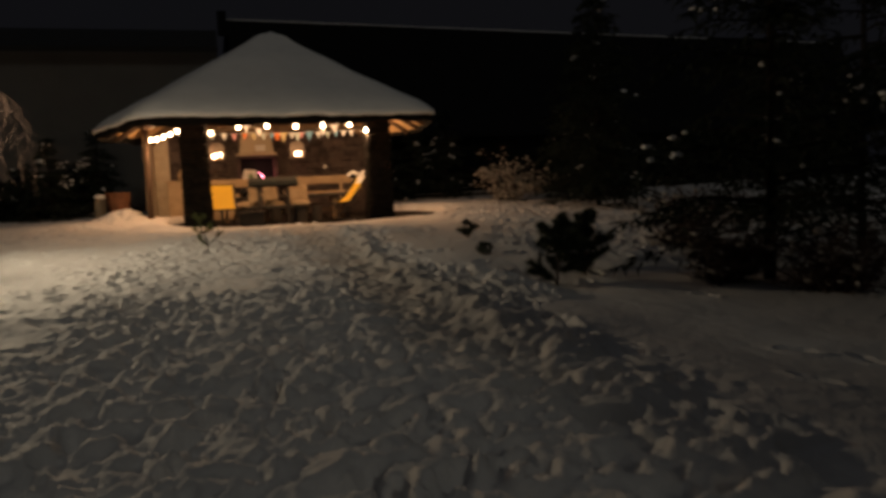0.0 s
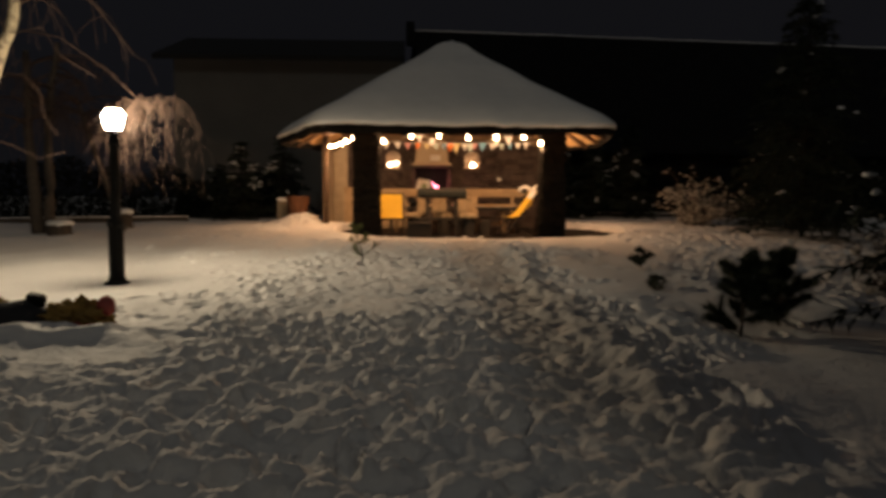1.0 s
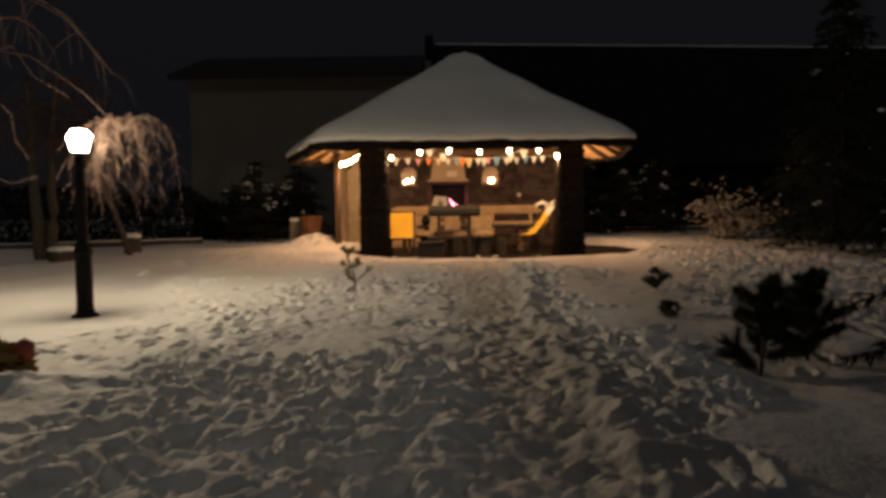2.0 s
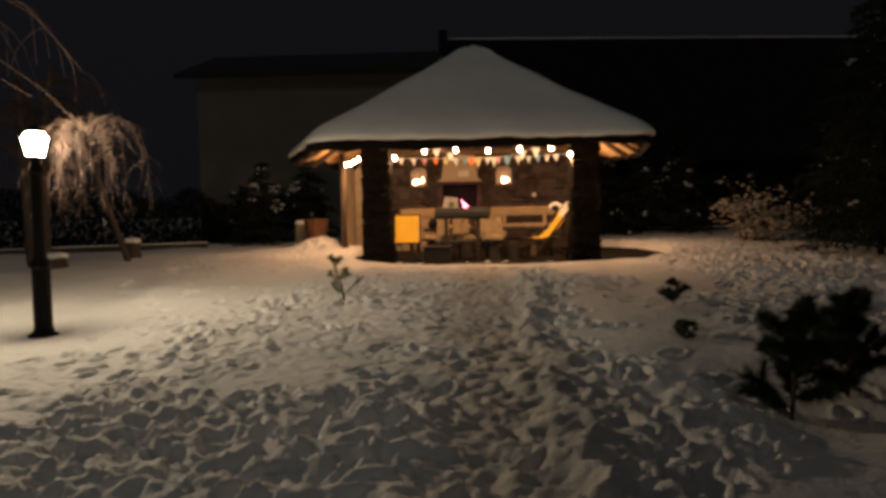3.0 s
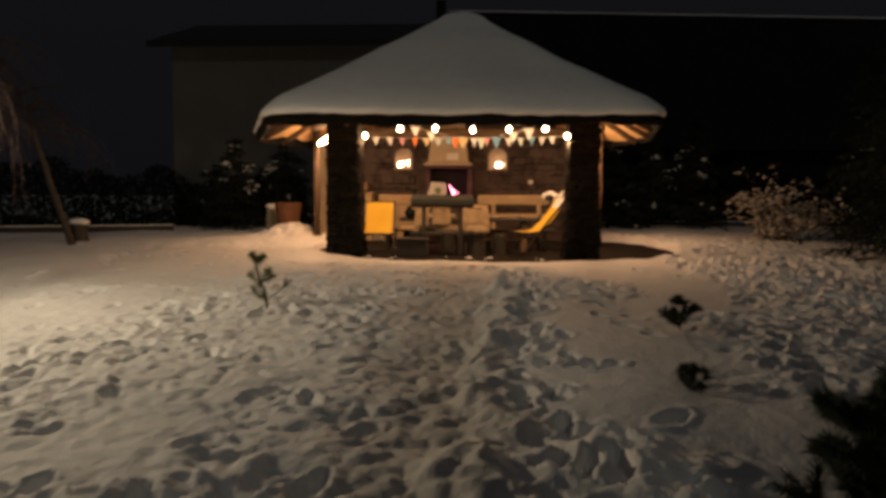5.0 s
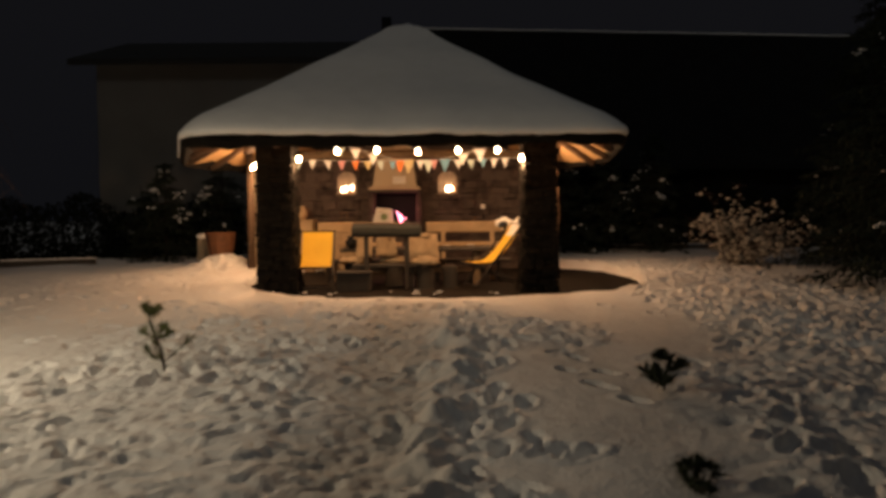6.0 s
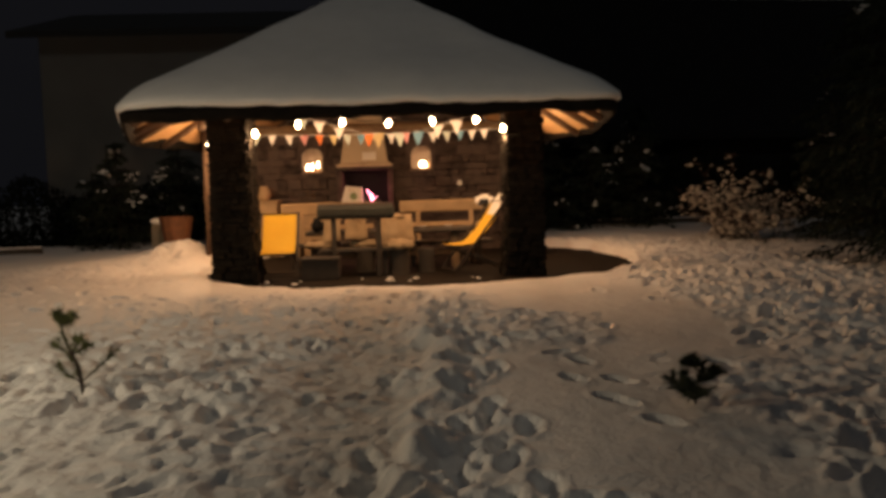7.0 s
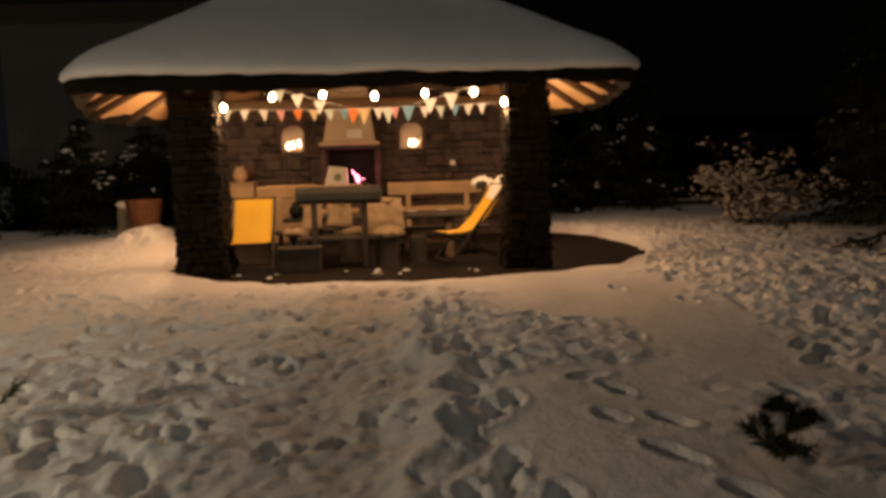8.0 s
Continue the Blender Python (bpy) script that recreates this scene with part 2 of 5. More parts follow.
def snow_sheet():
    def axis(lo, hi, fine, far, grow=1.05):
        a = list(np.arange(lo, hi, fine))
        s = fine
        up = [a[-1]]
        while up[-1] < far:
            s *= grow
            up.append(up[-1] + s)
        s, dn = fine, [a[0]]
        while dn[-1] > -far:
            s *= grow
            dn.append(dn[-1] - s)
        return np.array(dn[:0:-1] + a + up[1:])
    xs = axis(-4.4, 9.8, 0.028, 900)
    ys = axis(1.6, 22.5, 0.028, 900)
    X, Y = np.meshgrid(xs, ys, indexing="ij")
    Z = base_height(X, Y)
    near = np.exp(-((np.clip(np.hypot(X - 2.5, Y - 12) - 22, 0, None)) / 12) ** 2)
    Z += near * (0.04 * field(X, Y, 2.2) + 0.02 * field(X, Y, 0.9, 5))
    # edges of the zones wander
    xm, ym = X + 0.22 * field(X, Y, 0.8, 71) + 0.10 * field(X, Y, 0.3, 73), Y + 0.30 * field(X, Y, 0.9, 75) + 0.10 * field(X, Y, 0.3, 77)

    def zone(x0, x1, y0, y1, soft=0.18):
        """1 inside a stretch of the lawn, falling to 0 across a soft edge."""
        return 1 / (1 + np.exp(-(xm - x0) / soft * 2)) / (1 + np.exp((xm - x1) / soft * 2)) / (1 + np.exp(-(ym - y0) / soft * 2)) / (1 + np.exp((ym - y1) / soft * 2))
    bend = 0.12 * np.tanh((Y - 11) / 1.5)
    path = np.exp(-np.abs((xm - path_x(Y)) / 0.52) ** 3) * np.clip((Y - 2) / 4, 0, 1) * np.clip((18.2 - Y) / 0.8, 0, 1)
    side = np.exp(-((xm - 3.60 - 0.06 * np.sin(1.1 * Y)) / 0.24) ** 2) * np.clip((Y - 3) / 3, 0, 1) * np.clip((16.4 - Y) / 1.5, 0, 1)
    churned = np.maximum(zone(-0.6, 3.55, -4, 8.3, 0.35), zone(-4.5, 1.0, -4, 6.0, 0.35))
    churned = np.maximum(churned, 0.9 * zone(3.6, 4.6, 6.9, 8.9, 0.15))
    broken = np.maximum(np.maximum(0.9 * zone(-0.7, 2.2, 8.6, 15.4, 0.5), 0.5 * zone(-2.0, 0.2, 7.6, 12.5, 0.5)), 0.8 * zone(3.6, 5.2, 13.9, 15.6, 0.15))
    broken = np.maximum(broken, np.maximum(0.8 * zone(-0.6, 4.2, 14.2, 17.5, 0.4), 0.22 * zone(-3.6, -0.2, 12.8, 18, 0.6)))
    east = np.maximum(zone(6.4, 11.5, 12.5, 26, 0.3), zone(5.3, 9.5, 9.5, 13.3, 0.4) * 0.7)
    west = 0.8 * np.exp(-((X + 3.4) / 3.4) ** 2 - ((Y - 21.5) / 3.2) ** 2)
    calm = np.clip(0.95 * zone(0.55, 1.45, 8.0, 10.4, 0.10) + 0.95 * zone(1.3, 2.05, 9.5, 11.4, 0.10) + 0.9 * zone(0.75, 1.6, 11.1, 12.4, 0.10) + zone(3.95, 4.5, 12.4, 13.7, 0.10)
                   + 0.7 * zone(-0.1, 0.7, 11.4, 12.4, 0.12) + zone(4.8, 6.4, 13.3, 17.6, 0.14) * (1 - zone(3.6, 5.2, 13.9, 15.6, 0.15)), 0, 1)
    rough = np.clip(churned + broken + 0.55 * path + 0.6 * side + east + west, 0, 1) * (1 - 0.9 * calm)
    Z -= 0.055 * path + 0.02 * side
    # snow pushed up between the packed path and the line of footprints
    Z += 0.08 * np.exp(-((xm - 3.26 - bend) / 0.14) ** 2) * np.clip((Y - 3.5) / 2, 0, 1) * np.clip((16 - Y) / 1.5, 0, 1) * (1 + 0.8 * field(X, Y, 0.4, 61))

    def step(lo, width, v):
        t = np.clip((v - lo) / width, 0, 1)
        return t * t * (3 - 2 * t)
    # a crust broken into pits with steep walls, the more trodden the closer together
    xw, yw = X + 0.09 * field(X, Y, 0.31, 41) + 0.03 * field(X, Y, 0.11, 42), Y + 0.09 * field(X, Y, 0.31, 43) + 0.03 * field(X, Y, 0.11, 44)
    big = field(xw, yw * 1.2, 0.42, 9) + 0.45 * field(xw, yw, 0.20, 12)
    little = field(xw, yw * 1.15, 0.22, 15) + 0.45 * field(xw, yw, 0.11, 17)
    heavy = np.clip(churned * (1 - 0.9 * path) + 0.75 * east + 0.3 * west, 0, 1) * (1 - calm)
    Z -= near * 0.066 * heavy * step(0.05, 0.60, big)
    Z -= near * (0.030 - 0.010 * path) * step(0.42 - 0.40 * rough, 0.50, little) * step(0.06, 0.25, rough)
    # thrown-up clods: rounded tops with sharp creases between them
    def clods(scale, k):
        return 1 - 2 * np.abs(field(xw, yw, scale, k))
    lumps = 0.030 * heavy * clods(0.34, 23) + 0.026 * (0.4 * heavy + 0.6 * rough) * clods(0.17, 25) + 0.014 * rough * clods(0.085, 27) + (broken + 0.5 * churned) * (0.022 * clods(0.14, 29) + 0.020 * field(xw, yw, 0.2, 33))
    Z += near * (1 - 0.55 * path) * lumps
    Z += near * path * (0.020 * field(xw, yw * 0.8, 0.16, 51) + 0.016 * clods(0.10, 53))
    Z += near * np.clip(rough, 0, 1) * 0.03 * field(X, Y * 1.3, 0.7, 5)
    Z += near * (0.005 + 0.006 * rough) * field(X, Y, 0.13, 21)
    # single footprints with pushed-up rims
    prints = []
    tries = 0
    while len(prints) < 800 and tries < 60000:
        tries += 1
        x, y = RNG.uniform(-4.4, 11.0), RNG.uniform(1.0, 19.0)
        i, j = min(np.searchsorted(xs, x), len(xs) - 1), min(np.searchsorted(ys, y), len(ys) - 1)
        if RNG.uniform() < min(0.65 * rough[i, j] + 0.025 * (x > -0.6) * (1 - calm[i, j]), 1) * (1 - 0.7 * path[i, j]):
            prints.append((x, y, RNG.normal(math.pi / 2, 0.7), RNG.uniform(0.03, 0.09)))
    for x0, y0, ang, n in ((6.2, 13.9, 0.9, 8), (7.0, 10.5, 1.45, 10), (0.2, 14.6, 1.1, 6), (7.5, 12.3, 1.7, 9), (-0.4, 10.6, 0.7, 6), (5.6, 8.4, 1.5, 8)):
        for k in range(n):
            prints.append((x0 + 0.55 * k * math.cos(ang) + 0.1 * (-1) ** k, y0 + 0.55 * k * math.sin(ang), ang, 0.12))
    for k in range(31):
        y = 4.6 + 0.385 * k
        prints.append((3.60 + 0.06 * math.sin(1.1 * y) + 0.11 * (-1) ** k, y, math.pi / 2 + 0.25 * math.sin(3.0 * k), 0.11))
        if k % 3 == 1:
            prints.append((3.80 + 0.10 * (-1) ** k, y + 0.17, math.pi / 2 - 0.3 * math.sin(k), 0.09))
    # dragged toes leave long gouges across the untouched crust
    gouges = [(4.62, 13.35, 2.0, 0.17), (4.45, 12.85, 2.1, 0.16), (4.62, 12.25, 2.15, 0.21), (4.80, 11.75, 2.1, 0.17), (4.32, 15.62, 0.05, 0.34), (4.85, 15.45, 0.1, 0.16), (4.15, 10.6, 0.4, 0.2), (4.4, 9.4, 0.9, 0.24)]
    for x, y, a, deep, long in [(*q, 0.14) for q in prints] + [(x, y, a, 0.06, 0.75 * long) for x, y, a, long in gouges]:
        reach = long + 0.28
        i0, i1 = np.searchsorted(xs, x - reach), np.searchsorted(xs, x + reach)
        j0, j1 = np.searchsorted(ys, y - reach), np.searchsorted(ys, y + reach)
        if i1 <= i0 or j1 <= j0:
            continue
        dx, dy = X[i0:i1, j0:j1] - x, Y[i0:i1, j0:j1] - y
        u, v = dx * math.cos(a) + dy * math.sin(a), -dx * math.sin(a) + dy * math.cos(a)
        r = np.sqrt((u / long) ** 2 + (v / 0.065) ** 2) + 0.34 * field(X[i0:i1, j0:j1], Y[i0:i1, j0:j1], 0.10, 81)
        Z[i0:i1, j0:j1] += -deep * np.clip(2.8 * (1.2 - r), 0, 1) + 0.016 * np.exp(-((r - 1.5) / 0.3) ** 2)
    # snow ploughed up round the heap, and banks beside the paving
    Z += 0.16 * np.exp(-((X + 1.7) / 0.9) ** 2 - ((Y - 6.9) / 0.35) ** 2) * (1 + 0.5 * field(X, Y, 0.25, 4))
    Z += 0.22 * np.exp(-((X + 1.9) / 0.8) ** 2 - ((Y - 23.6) / 0.8) ** 2) * (1 + 0.9 * field(X, Y, 0.45, 91) + 0.5 * field(X, Y, 0.22, 93))
    Z += 0.10 * np.exp(-((X + 0.7) / 0.5) ** 2 - ((Y - 19.2) / 0.6) ** 2)
    Z += 0.12 * np.exp(-((X - 6.5) / 0.7) ** 2 - ((Y - 9.0) / 0.5) ** 2) * (1 + 0.5 * field(X, Y, 0.4, 8))
    Z += near * rough * (0.012 * np.tanh(2 * field(X, Y, 0.13, 31)) + 0.008 * field(X, Y, 0.07, 37))
    bare = floor_mask(X, Y)
    Z = Z * (1 - bare) + (FLOOR_Z - 0.12) * bare
    n0, n1 = len(xs), len(ys)
    idx = np.arange(n0 * n1).reshape(n0, n1)
    quads = np.stack([idx[:-1, :-1], idx[1:, :-1], idx[1:, 1:], idx[:-1, 1:]], -1).reshape(-1, 4)
    me = bpy.data.meshes.new("ground")
    me.vertices.add(n0 * n1)
    me.vertices.foreach_set("co", np.stack([X, Y, Z], -1).astype(np.float32).ravel())
    me.loops.add(quads.size)
    me.loops.foreach_set("vertex_index", quads.astype(np.int32).ravel())
    me.polygons.add(len(quads))
    me.polygons.foreach_set("loop_start", np.arange(0, quads.size, 4, dtype=np.int32))
    me.polygons.foreach_set("use_smooth", np.ones(len(quads), bool))
    at = me.attributes.new("trodden", "FLOAT", "POINT")
    at.data.foreach_set("value", np.clip(0.75 * path + 0.12 * churned + 0.1 * side, 0, 1).astype(np.float32).ravel())
    me.update(calc_edges=True)
    me.materials.append(M_GROUND)
    return tagged(new("ground", me), "trampled snow with footprints covering the garden lawn", "snow", kind="structure")


snow_sheet()

# paving under the roof
bm = bmesh.new()
ring = []
for k in range(72):
    a = 2 * math.pi * k / 72
    c, s = math.cos(a), math.sin(a)
    ring.append(bm.verts.new((FLOOR_C[0] + 1.04 * FLOOR_R[0] * math.copysign(abs(c) ** (2 / 2.6), c), FLOOR_C[1] + 1.04 * FLOOR_R[1] * math.copysign(abs(s) ** (2 / 2.6), s), FLOOR_Z)))
bm.faces.new(ring)
ext = bmesh.ops.extrude_face_region(bm, geom=bm.faces[:])
bmesh.ops.translate(bm, vec=(0, 0, -0.11), verts=[v for v in ext["geom"] if isinstance(v, bmesh.types.BMVert)])
tagged(part("floor", bm, M_PAVE), "bare dark paving under the pavilion roof, free of snow", "floor", kind="structure")

# unseen wall added behind the walk: closes the garden, blocks low fill light
tagged(part("wall_behind", box(90.0, 0.5, 5.2, (2.0, -9.3, 2.3), bevel=0.02), M_RENDER), "unseen plain wall added behind the walk to block low light", "wall", kind="structure")

# ---- pavilion ----
APEX = Vector((2.62, 22.2, 5.98))
EAVE = [(-0.80, 17.88), (6.26, 17.88), (7.0, 22.3), (5.4, 26.9), (-0.4, 26.9), (-2.45, 22.6)]
EAVE_Z = 3.15


def eave_ring(n, soft=0.5):
    """Points along the eave, with the corners rounded."""
    pts = []
    m = len(EAVE)
    for i in range(m):
        p, c, q = Vector(EAVE[i - 1]), Vector(EAVE[i]), Vector(EAVE[(i + 1) % m])
        a, b = c + (p - c).normalized() * soft, c + (q - c).normalized() * soft
        for k in range(7):
            t = k / 6
            pts.append((1 - t) ** 2 * a + 2 * t * (1 - t) * c + t * t * b)
    lens = [0.0]
    loop = pts + [pts[0]]
    for p, q in zip(loop, loop[1:]):
        lens.append(lens[-1] + (q - p).length)
    out, j = [], 0
    for k in range(n):
        d = lens[-1] * k / n
        while lens[j + 1] < d:
            j += 1
        out.append(loop[j].lerp(loop[j + 1], (d - lens[j]) / max(lens[j + 1] - lens[j], 1e-9)))
    return out


def roof_skin(n, rows, top, drop, wobble=0.0, seed=0.0, dip=0.0):
    """Rings from the eave to the apex: rows of (share of the way out, height above the slope)."""
    ring = eave_ring(n)
    verts, faces = [], []
    for s, lift in rows:
        for k, p in enumerate(ring):
            x, y = APEX.x + (p.x - APEX.x) * s, APEX.y + (p.y - APEX.y) * s
            z = EAVE_Z - drop + (top - EAVE_Z + drop) * (1 - min(s, 1)) + lift
            if dip:
                z -= dip * math.sin(math.pi * min(s, 1)) * max(0.0, (p.x - APEX.x) / (p - APEX.xy).length)
            if wobble:
                z += wobble * noise.noise(Vector((x * 1.1, y * 1.1, seed))) + 0.5 * wobble * noise.noise(Vector((x * 5, y * 5, seed))) * (s > 0.93)
            verts.append((x, y, z))
    for r in range(len(rows) - 1):
        for k in range(n):
            a, b = r * n + k, r * n + (k + 1) % n
            faces.append((a, b, b + n, a + n))
    return verts, faces


pavilion = thing("pavilion", (0, 0, 0), "open garden pavilion with stone pillars and a steep snow-covered thatched roof", "pavilion")
snow_rows = [(0.975, 0.0), (1.0, 0.01), (1.012, 0.06), (1.008, 0.13), (0.99, 0.19), (0.965, 0.23), (0.93, 0.255)]
snow_rows += [(s, 0.265 - 0.03 * math.sin(math.pi * s)) for s in np.linspace(0.88, 0.16, 15)] + [(0.12, 0.275), (0.08, 0.25), (0.04, 0.19), (0.004, 0.165)]
v, f = roof_skin(240, snow_rows, 5.84, 0.0, 0.045, 2.0, 0.13)
n = 240
v.append((APEX.x, APEX.y, 6.01))
f += [(len(snow_rows) * n - n + k, len(snow_rows) * n - n + (k + 1) % n, len(v) - 1) for k in range(n)]
under(mesh_ob("roof_snow", v, f, M_SNOW, True), pavilion, "thick smooth layer of snow with rounded edges")
v, f = roof_skin(240, [(0.93, -0.14), (0.985, -0.20), (0.998, -0.13), (1.003, -0.01), (0.96, 0.02), (0.5, 0.02), (0.02, 0.02)], 5.80, 0.0, 0.08, 5.0)
under(mesh_ob("roof", v, f, M_THATCH, False), pavilion, "dark ragged thatch edge")
v, f = roof_skin(120, [(0.975, -0.10), (0.97, -0.16), (0.5, -0.16), (0.03, -0.16), (0.03, -0.10), (0.5, -0.10), (0.975, -0.10)], 5.80, 0.0)
under(mesh_ob("ceiling_boarding", v, f, M_BOARD), pavilion, "pale pine boarding seen from below")
for k, p in enumerate(eave_ring(18)):
    a = Vector((p.x, p.y, EAVE_Z)) * 0.965 + Vector((APEX.x, APEX.y, EAVE_Z)) * 0.035
    a.z = EAVE_Z + 0.035 * 2.65 - 0.21
    b = Vector((APEX.x + 0.06 * (p.x - APEX.x), APEX.y + 0.06 * (p.y - APEX.y), EAVE_Z + 0.94 * 2.65 - 0.21))
    part("rafter", tube([a, b], [0.075, 0.055], 8), M_LOG, pavilion, smooth=True)


def stone_pillar(x0, x1, y, depth, z0, z1, seed):
    """A pillar of rough stones round a core; it widens towards the foot."""
    rng = random.Random(seed)
    cx, w = (x0 + x1) / 2, x1 - x0
    core = part("pillar", box(w * 0.90, depth * 0.90, z1 - z0, (cx, y + depth / 2, (z0 + z1) / 2), bevel=0.04), M_MORTARSHADE, pavilion, "rough stone pillar, its unlit front put into a dark colour")
    z = z0
    while z < z1 - 0.04:
        h = min(rng.uniform(0.07, 0.13), z1 - z)
        flare = 1 + 0.13 * max(0, 1 - (z - z0) / 0.8)
        for side in range(4):
            span, off = (w, depth / 2) if side % 2 == 0 else (depth, w / 2)
            u = -span / 2
            while u < span / 2 - 0.05:
                l = min(rng.uniform(0.14, 0.34), span / 2 - u)
                bulge = rng.uniform(0.01, 0.09)
                bm = box(l - 0.008, 0.10, h - 0.007, (0, 0, 0), bevel=0.016)
                for vv in bm.verts:
                    vv.co += Vector((rng.uniform(-1, 1), rng.uniform(-1, 1), rng.uniform(-1, 1))) * 0.013
                m = pose(cx, y + depth / 2, 0, 0, 0, 90 * side) @ pose((u + l / 2) * flare, -(off - 0.05 + bulge * 0.5) * flare, z + h / 2)
                bmesh.ops.transform(bm, matrix=m, verts=bm.verts)
                part("stone", bm, M_PILLARSHADE, core)
                u += l
        z += h


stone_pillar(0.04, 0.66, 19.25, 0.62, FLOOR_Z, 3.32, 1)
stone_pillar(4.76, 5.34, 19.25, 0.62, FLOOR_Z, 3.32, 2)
for x, y in ((-1.12, 23.4), (5.95, 23.4)):
    part("timber_post", tube([(x, y, FLOOR_Z - 0.1), (x + 0.01, y, 1.9), (x, y, 3.42)], [0.11, 0.10, 0.09], 10), M_LOG, pavilion, "round dark timber post", True)
for a, b in (((-0.2, 19.5), (5.6, 19.5)), ((0.35, 19.5), (-1.18, 23.4)), ((5.05, 19.5), (6.0, 23.4)), ((-1.0, 24.7), (6.0, 24.7))):
    part("beam", tube([(*a, 3.42), (*b, 3.42)], [0.11, 0.10], 10), M_LOG if a[1] < 20 else M_WOOD, pavilion, smooth=True)

# back wall with two arched niches, fireplace in the middle
WALL_Y = 25.35
wall = tagged(part("wall_back", box(7.4, 0.3, 3.6, (2.45, WALL_Y + 0.62, FLOOR_Z + 1.8), bevel=0), M_MORTAR), "rough dark stone back wall of the pavilion", "wall", kind="structure")
NICHES = [(0.87, 2.48, 0.56, 0.56), (3.47, 2.48, 0.56, 0.58)]
HEARTH = (1.55, 2.72, 1.60, 2.52)


def in_hole(x, z):
    for cx, z0, w, h in NICHES:
        if abs(x - cx) < w / 2:
            top = z0 + h - w / 2 * 0.7 + math.sqrt(max(0, 1 - (2 * (x - cx) / w) ** 2)) * w / 2 * 0.7
            if z0 - 0.02 < z < top + 0.01:
                return True
    return HEARTH[0] < x < HEARTH[1] and HEARTH[2] < z < HEARTH[3]


def wall_stones():
    """Courses of flat stones, cut off round the niches and the hearth."""
    rng = random.Random(11)
    cell = 0.04
    z = FLOOR_Z
    while z < 4.0:
        h = rng.choice((0.09, 0.17, 0.26, 0.14, 0.20))
        x = -1.25
        while x < 6.15:
            l = min(rng.choice((0.16, 0.24, 0.36, 0.48)) * rng.uniform(0.8, 1.15), 6.16 - x)
            spans, u = [], x
            while u < x + l - 1e-6:
                ok = not any(in_hole(u + cell / 2, zz) for zz in (z + 0.02, z + h / 2, z + h - 0.02))
                if ok and spans and abs(spans[-1][1] - u) < 1e-6:
                    spans[-1][1] = u + cell
                elif ok:
                    spans.append([u, u + cell])
                u += cell
            for a, b in spans:
                if b - a > 0.05:
                    d = 0.47 + rng.uniform(-0.025, 0.03)
                    bm = box(b - a - 0.012, d, h - 0.012, ((a + b) / 2, WALL_Y + 0.47 - d / 2, z + h / 2), bevel=0.018)
                    for vv in bm.verts:
                        vv.co += Vector((rng.uniform(-1, 1), rng.uniform(-1, 1), rng.uniform(-1, 1))) * 0.017
                    part("stone", bm, M_STONE, wall)
            x += l
        z += h


wall_stones()

# short plastered side wall; the pale end panel has side-bulb light put in
tagged(part("wall_side", box(0.16, 1.75, 2.75, (-1.16, 24.45, FLOOR_Z + 1.375), bevel=0.01), M_PALE), "short pale plastered side wall of the pavilion", "wall", kind="structure")
tagged(part("wall_end", box(0.45, 0.05, 2.9, (-0.85, WALL_Y - 0.07, FLOOR_Z + 1.45), bevel=0.01), M_PALE), "pale plaster panel over the end of the stone wall, side bulb light put into its tone", "wall", kind="structure")

# fireplace hood, mantel and firebox
fireplace = thing("fireplace", (2.13, WALL_Y, FLOOR_Z), "open fireplace with a pale tapered plaster hood and a dark mantel", "fireplace")
bm = bmesh.new()
rings = [[bm.verts.new(q) for q in ((-w, -d, z), (w, -d, z), (w, 0.3, z), (-w, 0.3, z))] for w, d, z in ((0.66, 0.47, 2.055), (0.65, 0.46, 2.11), (0.55, 0.40, 2.15), (0.47, 0.26, 2.75), (0.40, 0.10, 3.5))]
for lo, hi in zip(rings, rings[1:]):
    for k in range(4):
        bm.faces.new((lo[k], lo[(k + 1) % 4], hi[(k + 1) % 4], hi[k]))
bm.faces.new(rings[0][::-1])
bm.faces.new(rings[-1])
bmesh.ops.bevel(bm, geom=bm.edges[:], offset=0.012, segments=1, affect="EDGES")
part("hood", bm, M_PALE, fireplace, "pale plaster hood")
part("mantel", box(1.36, 0.60, 0.07, (0, -0.16, 2.02), bevel=0.015), M_DARKWOOD, fireplace, "dark wooden mantel")
for s in (-1, 1):
    part("jamb", box(0.14, 0.5, 1.98, (s * 0.60, 0.0, 0.995), bevel=0.02), M_STONE, fireplace)
part("hearth_base", box(1.2, 1.1, 1.10, (0, -0.25, 0.55), bevel=0.02), M_STONE, fireplace)
part("firebox", box(1.05, 0.06, 0.92, (0, 0.40, 1.56), bevel=0), M_BLACK, fireplace, "black firebox back")
part("panel", box(0.32, 0.012, 0.19, (0.12, -0.385, 2.30), (-13, 0, 0), bevel=0.004), M_WHITE, fireplace, "small pale paper")

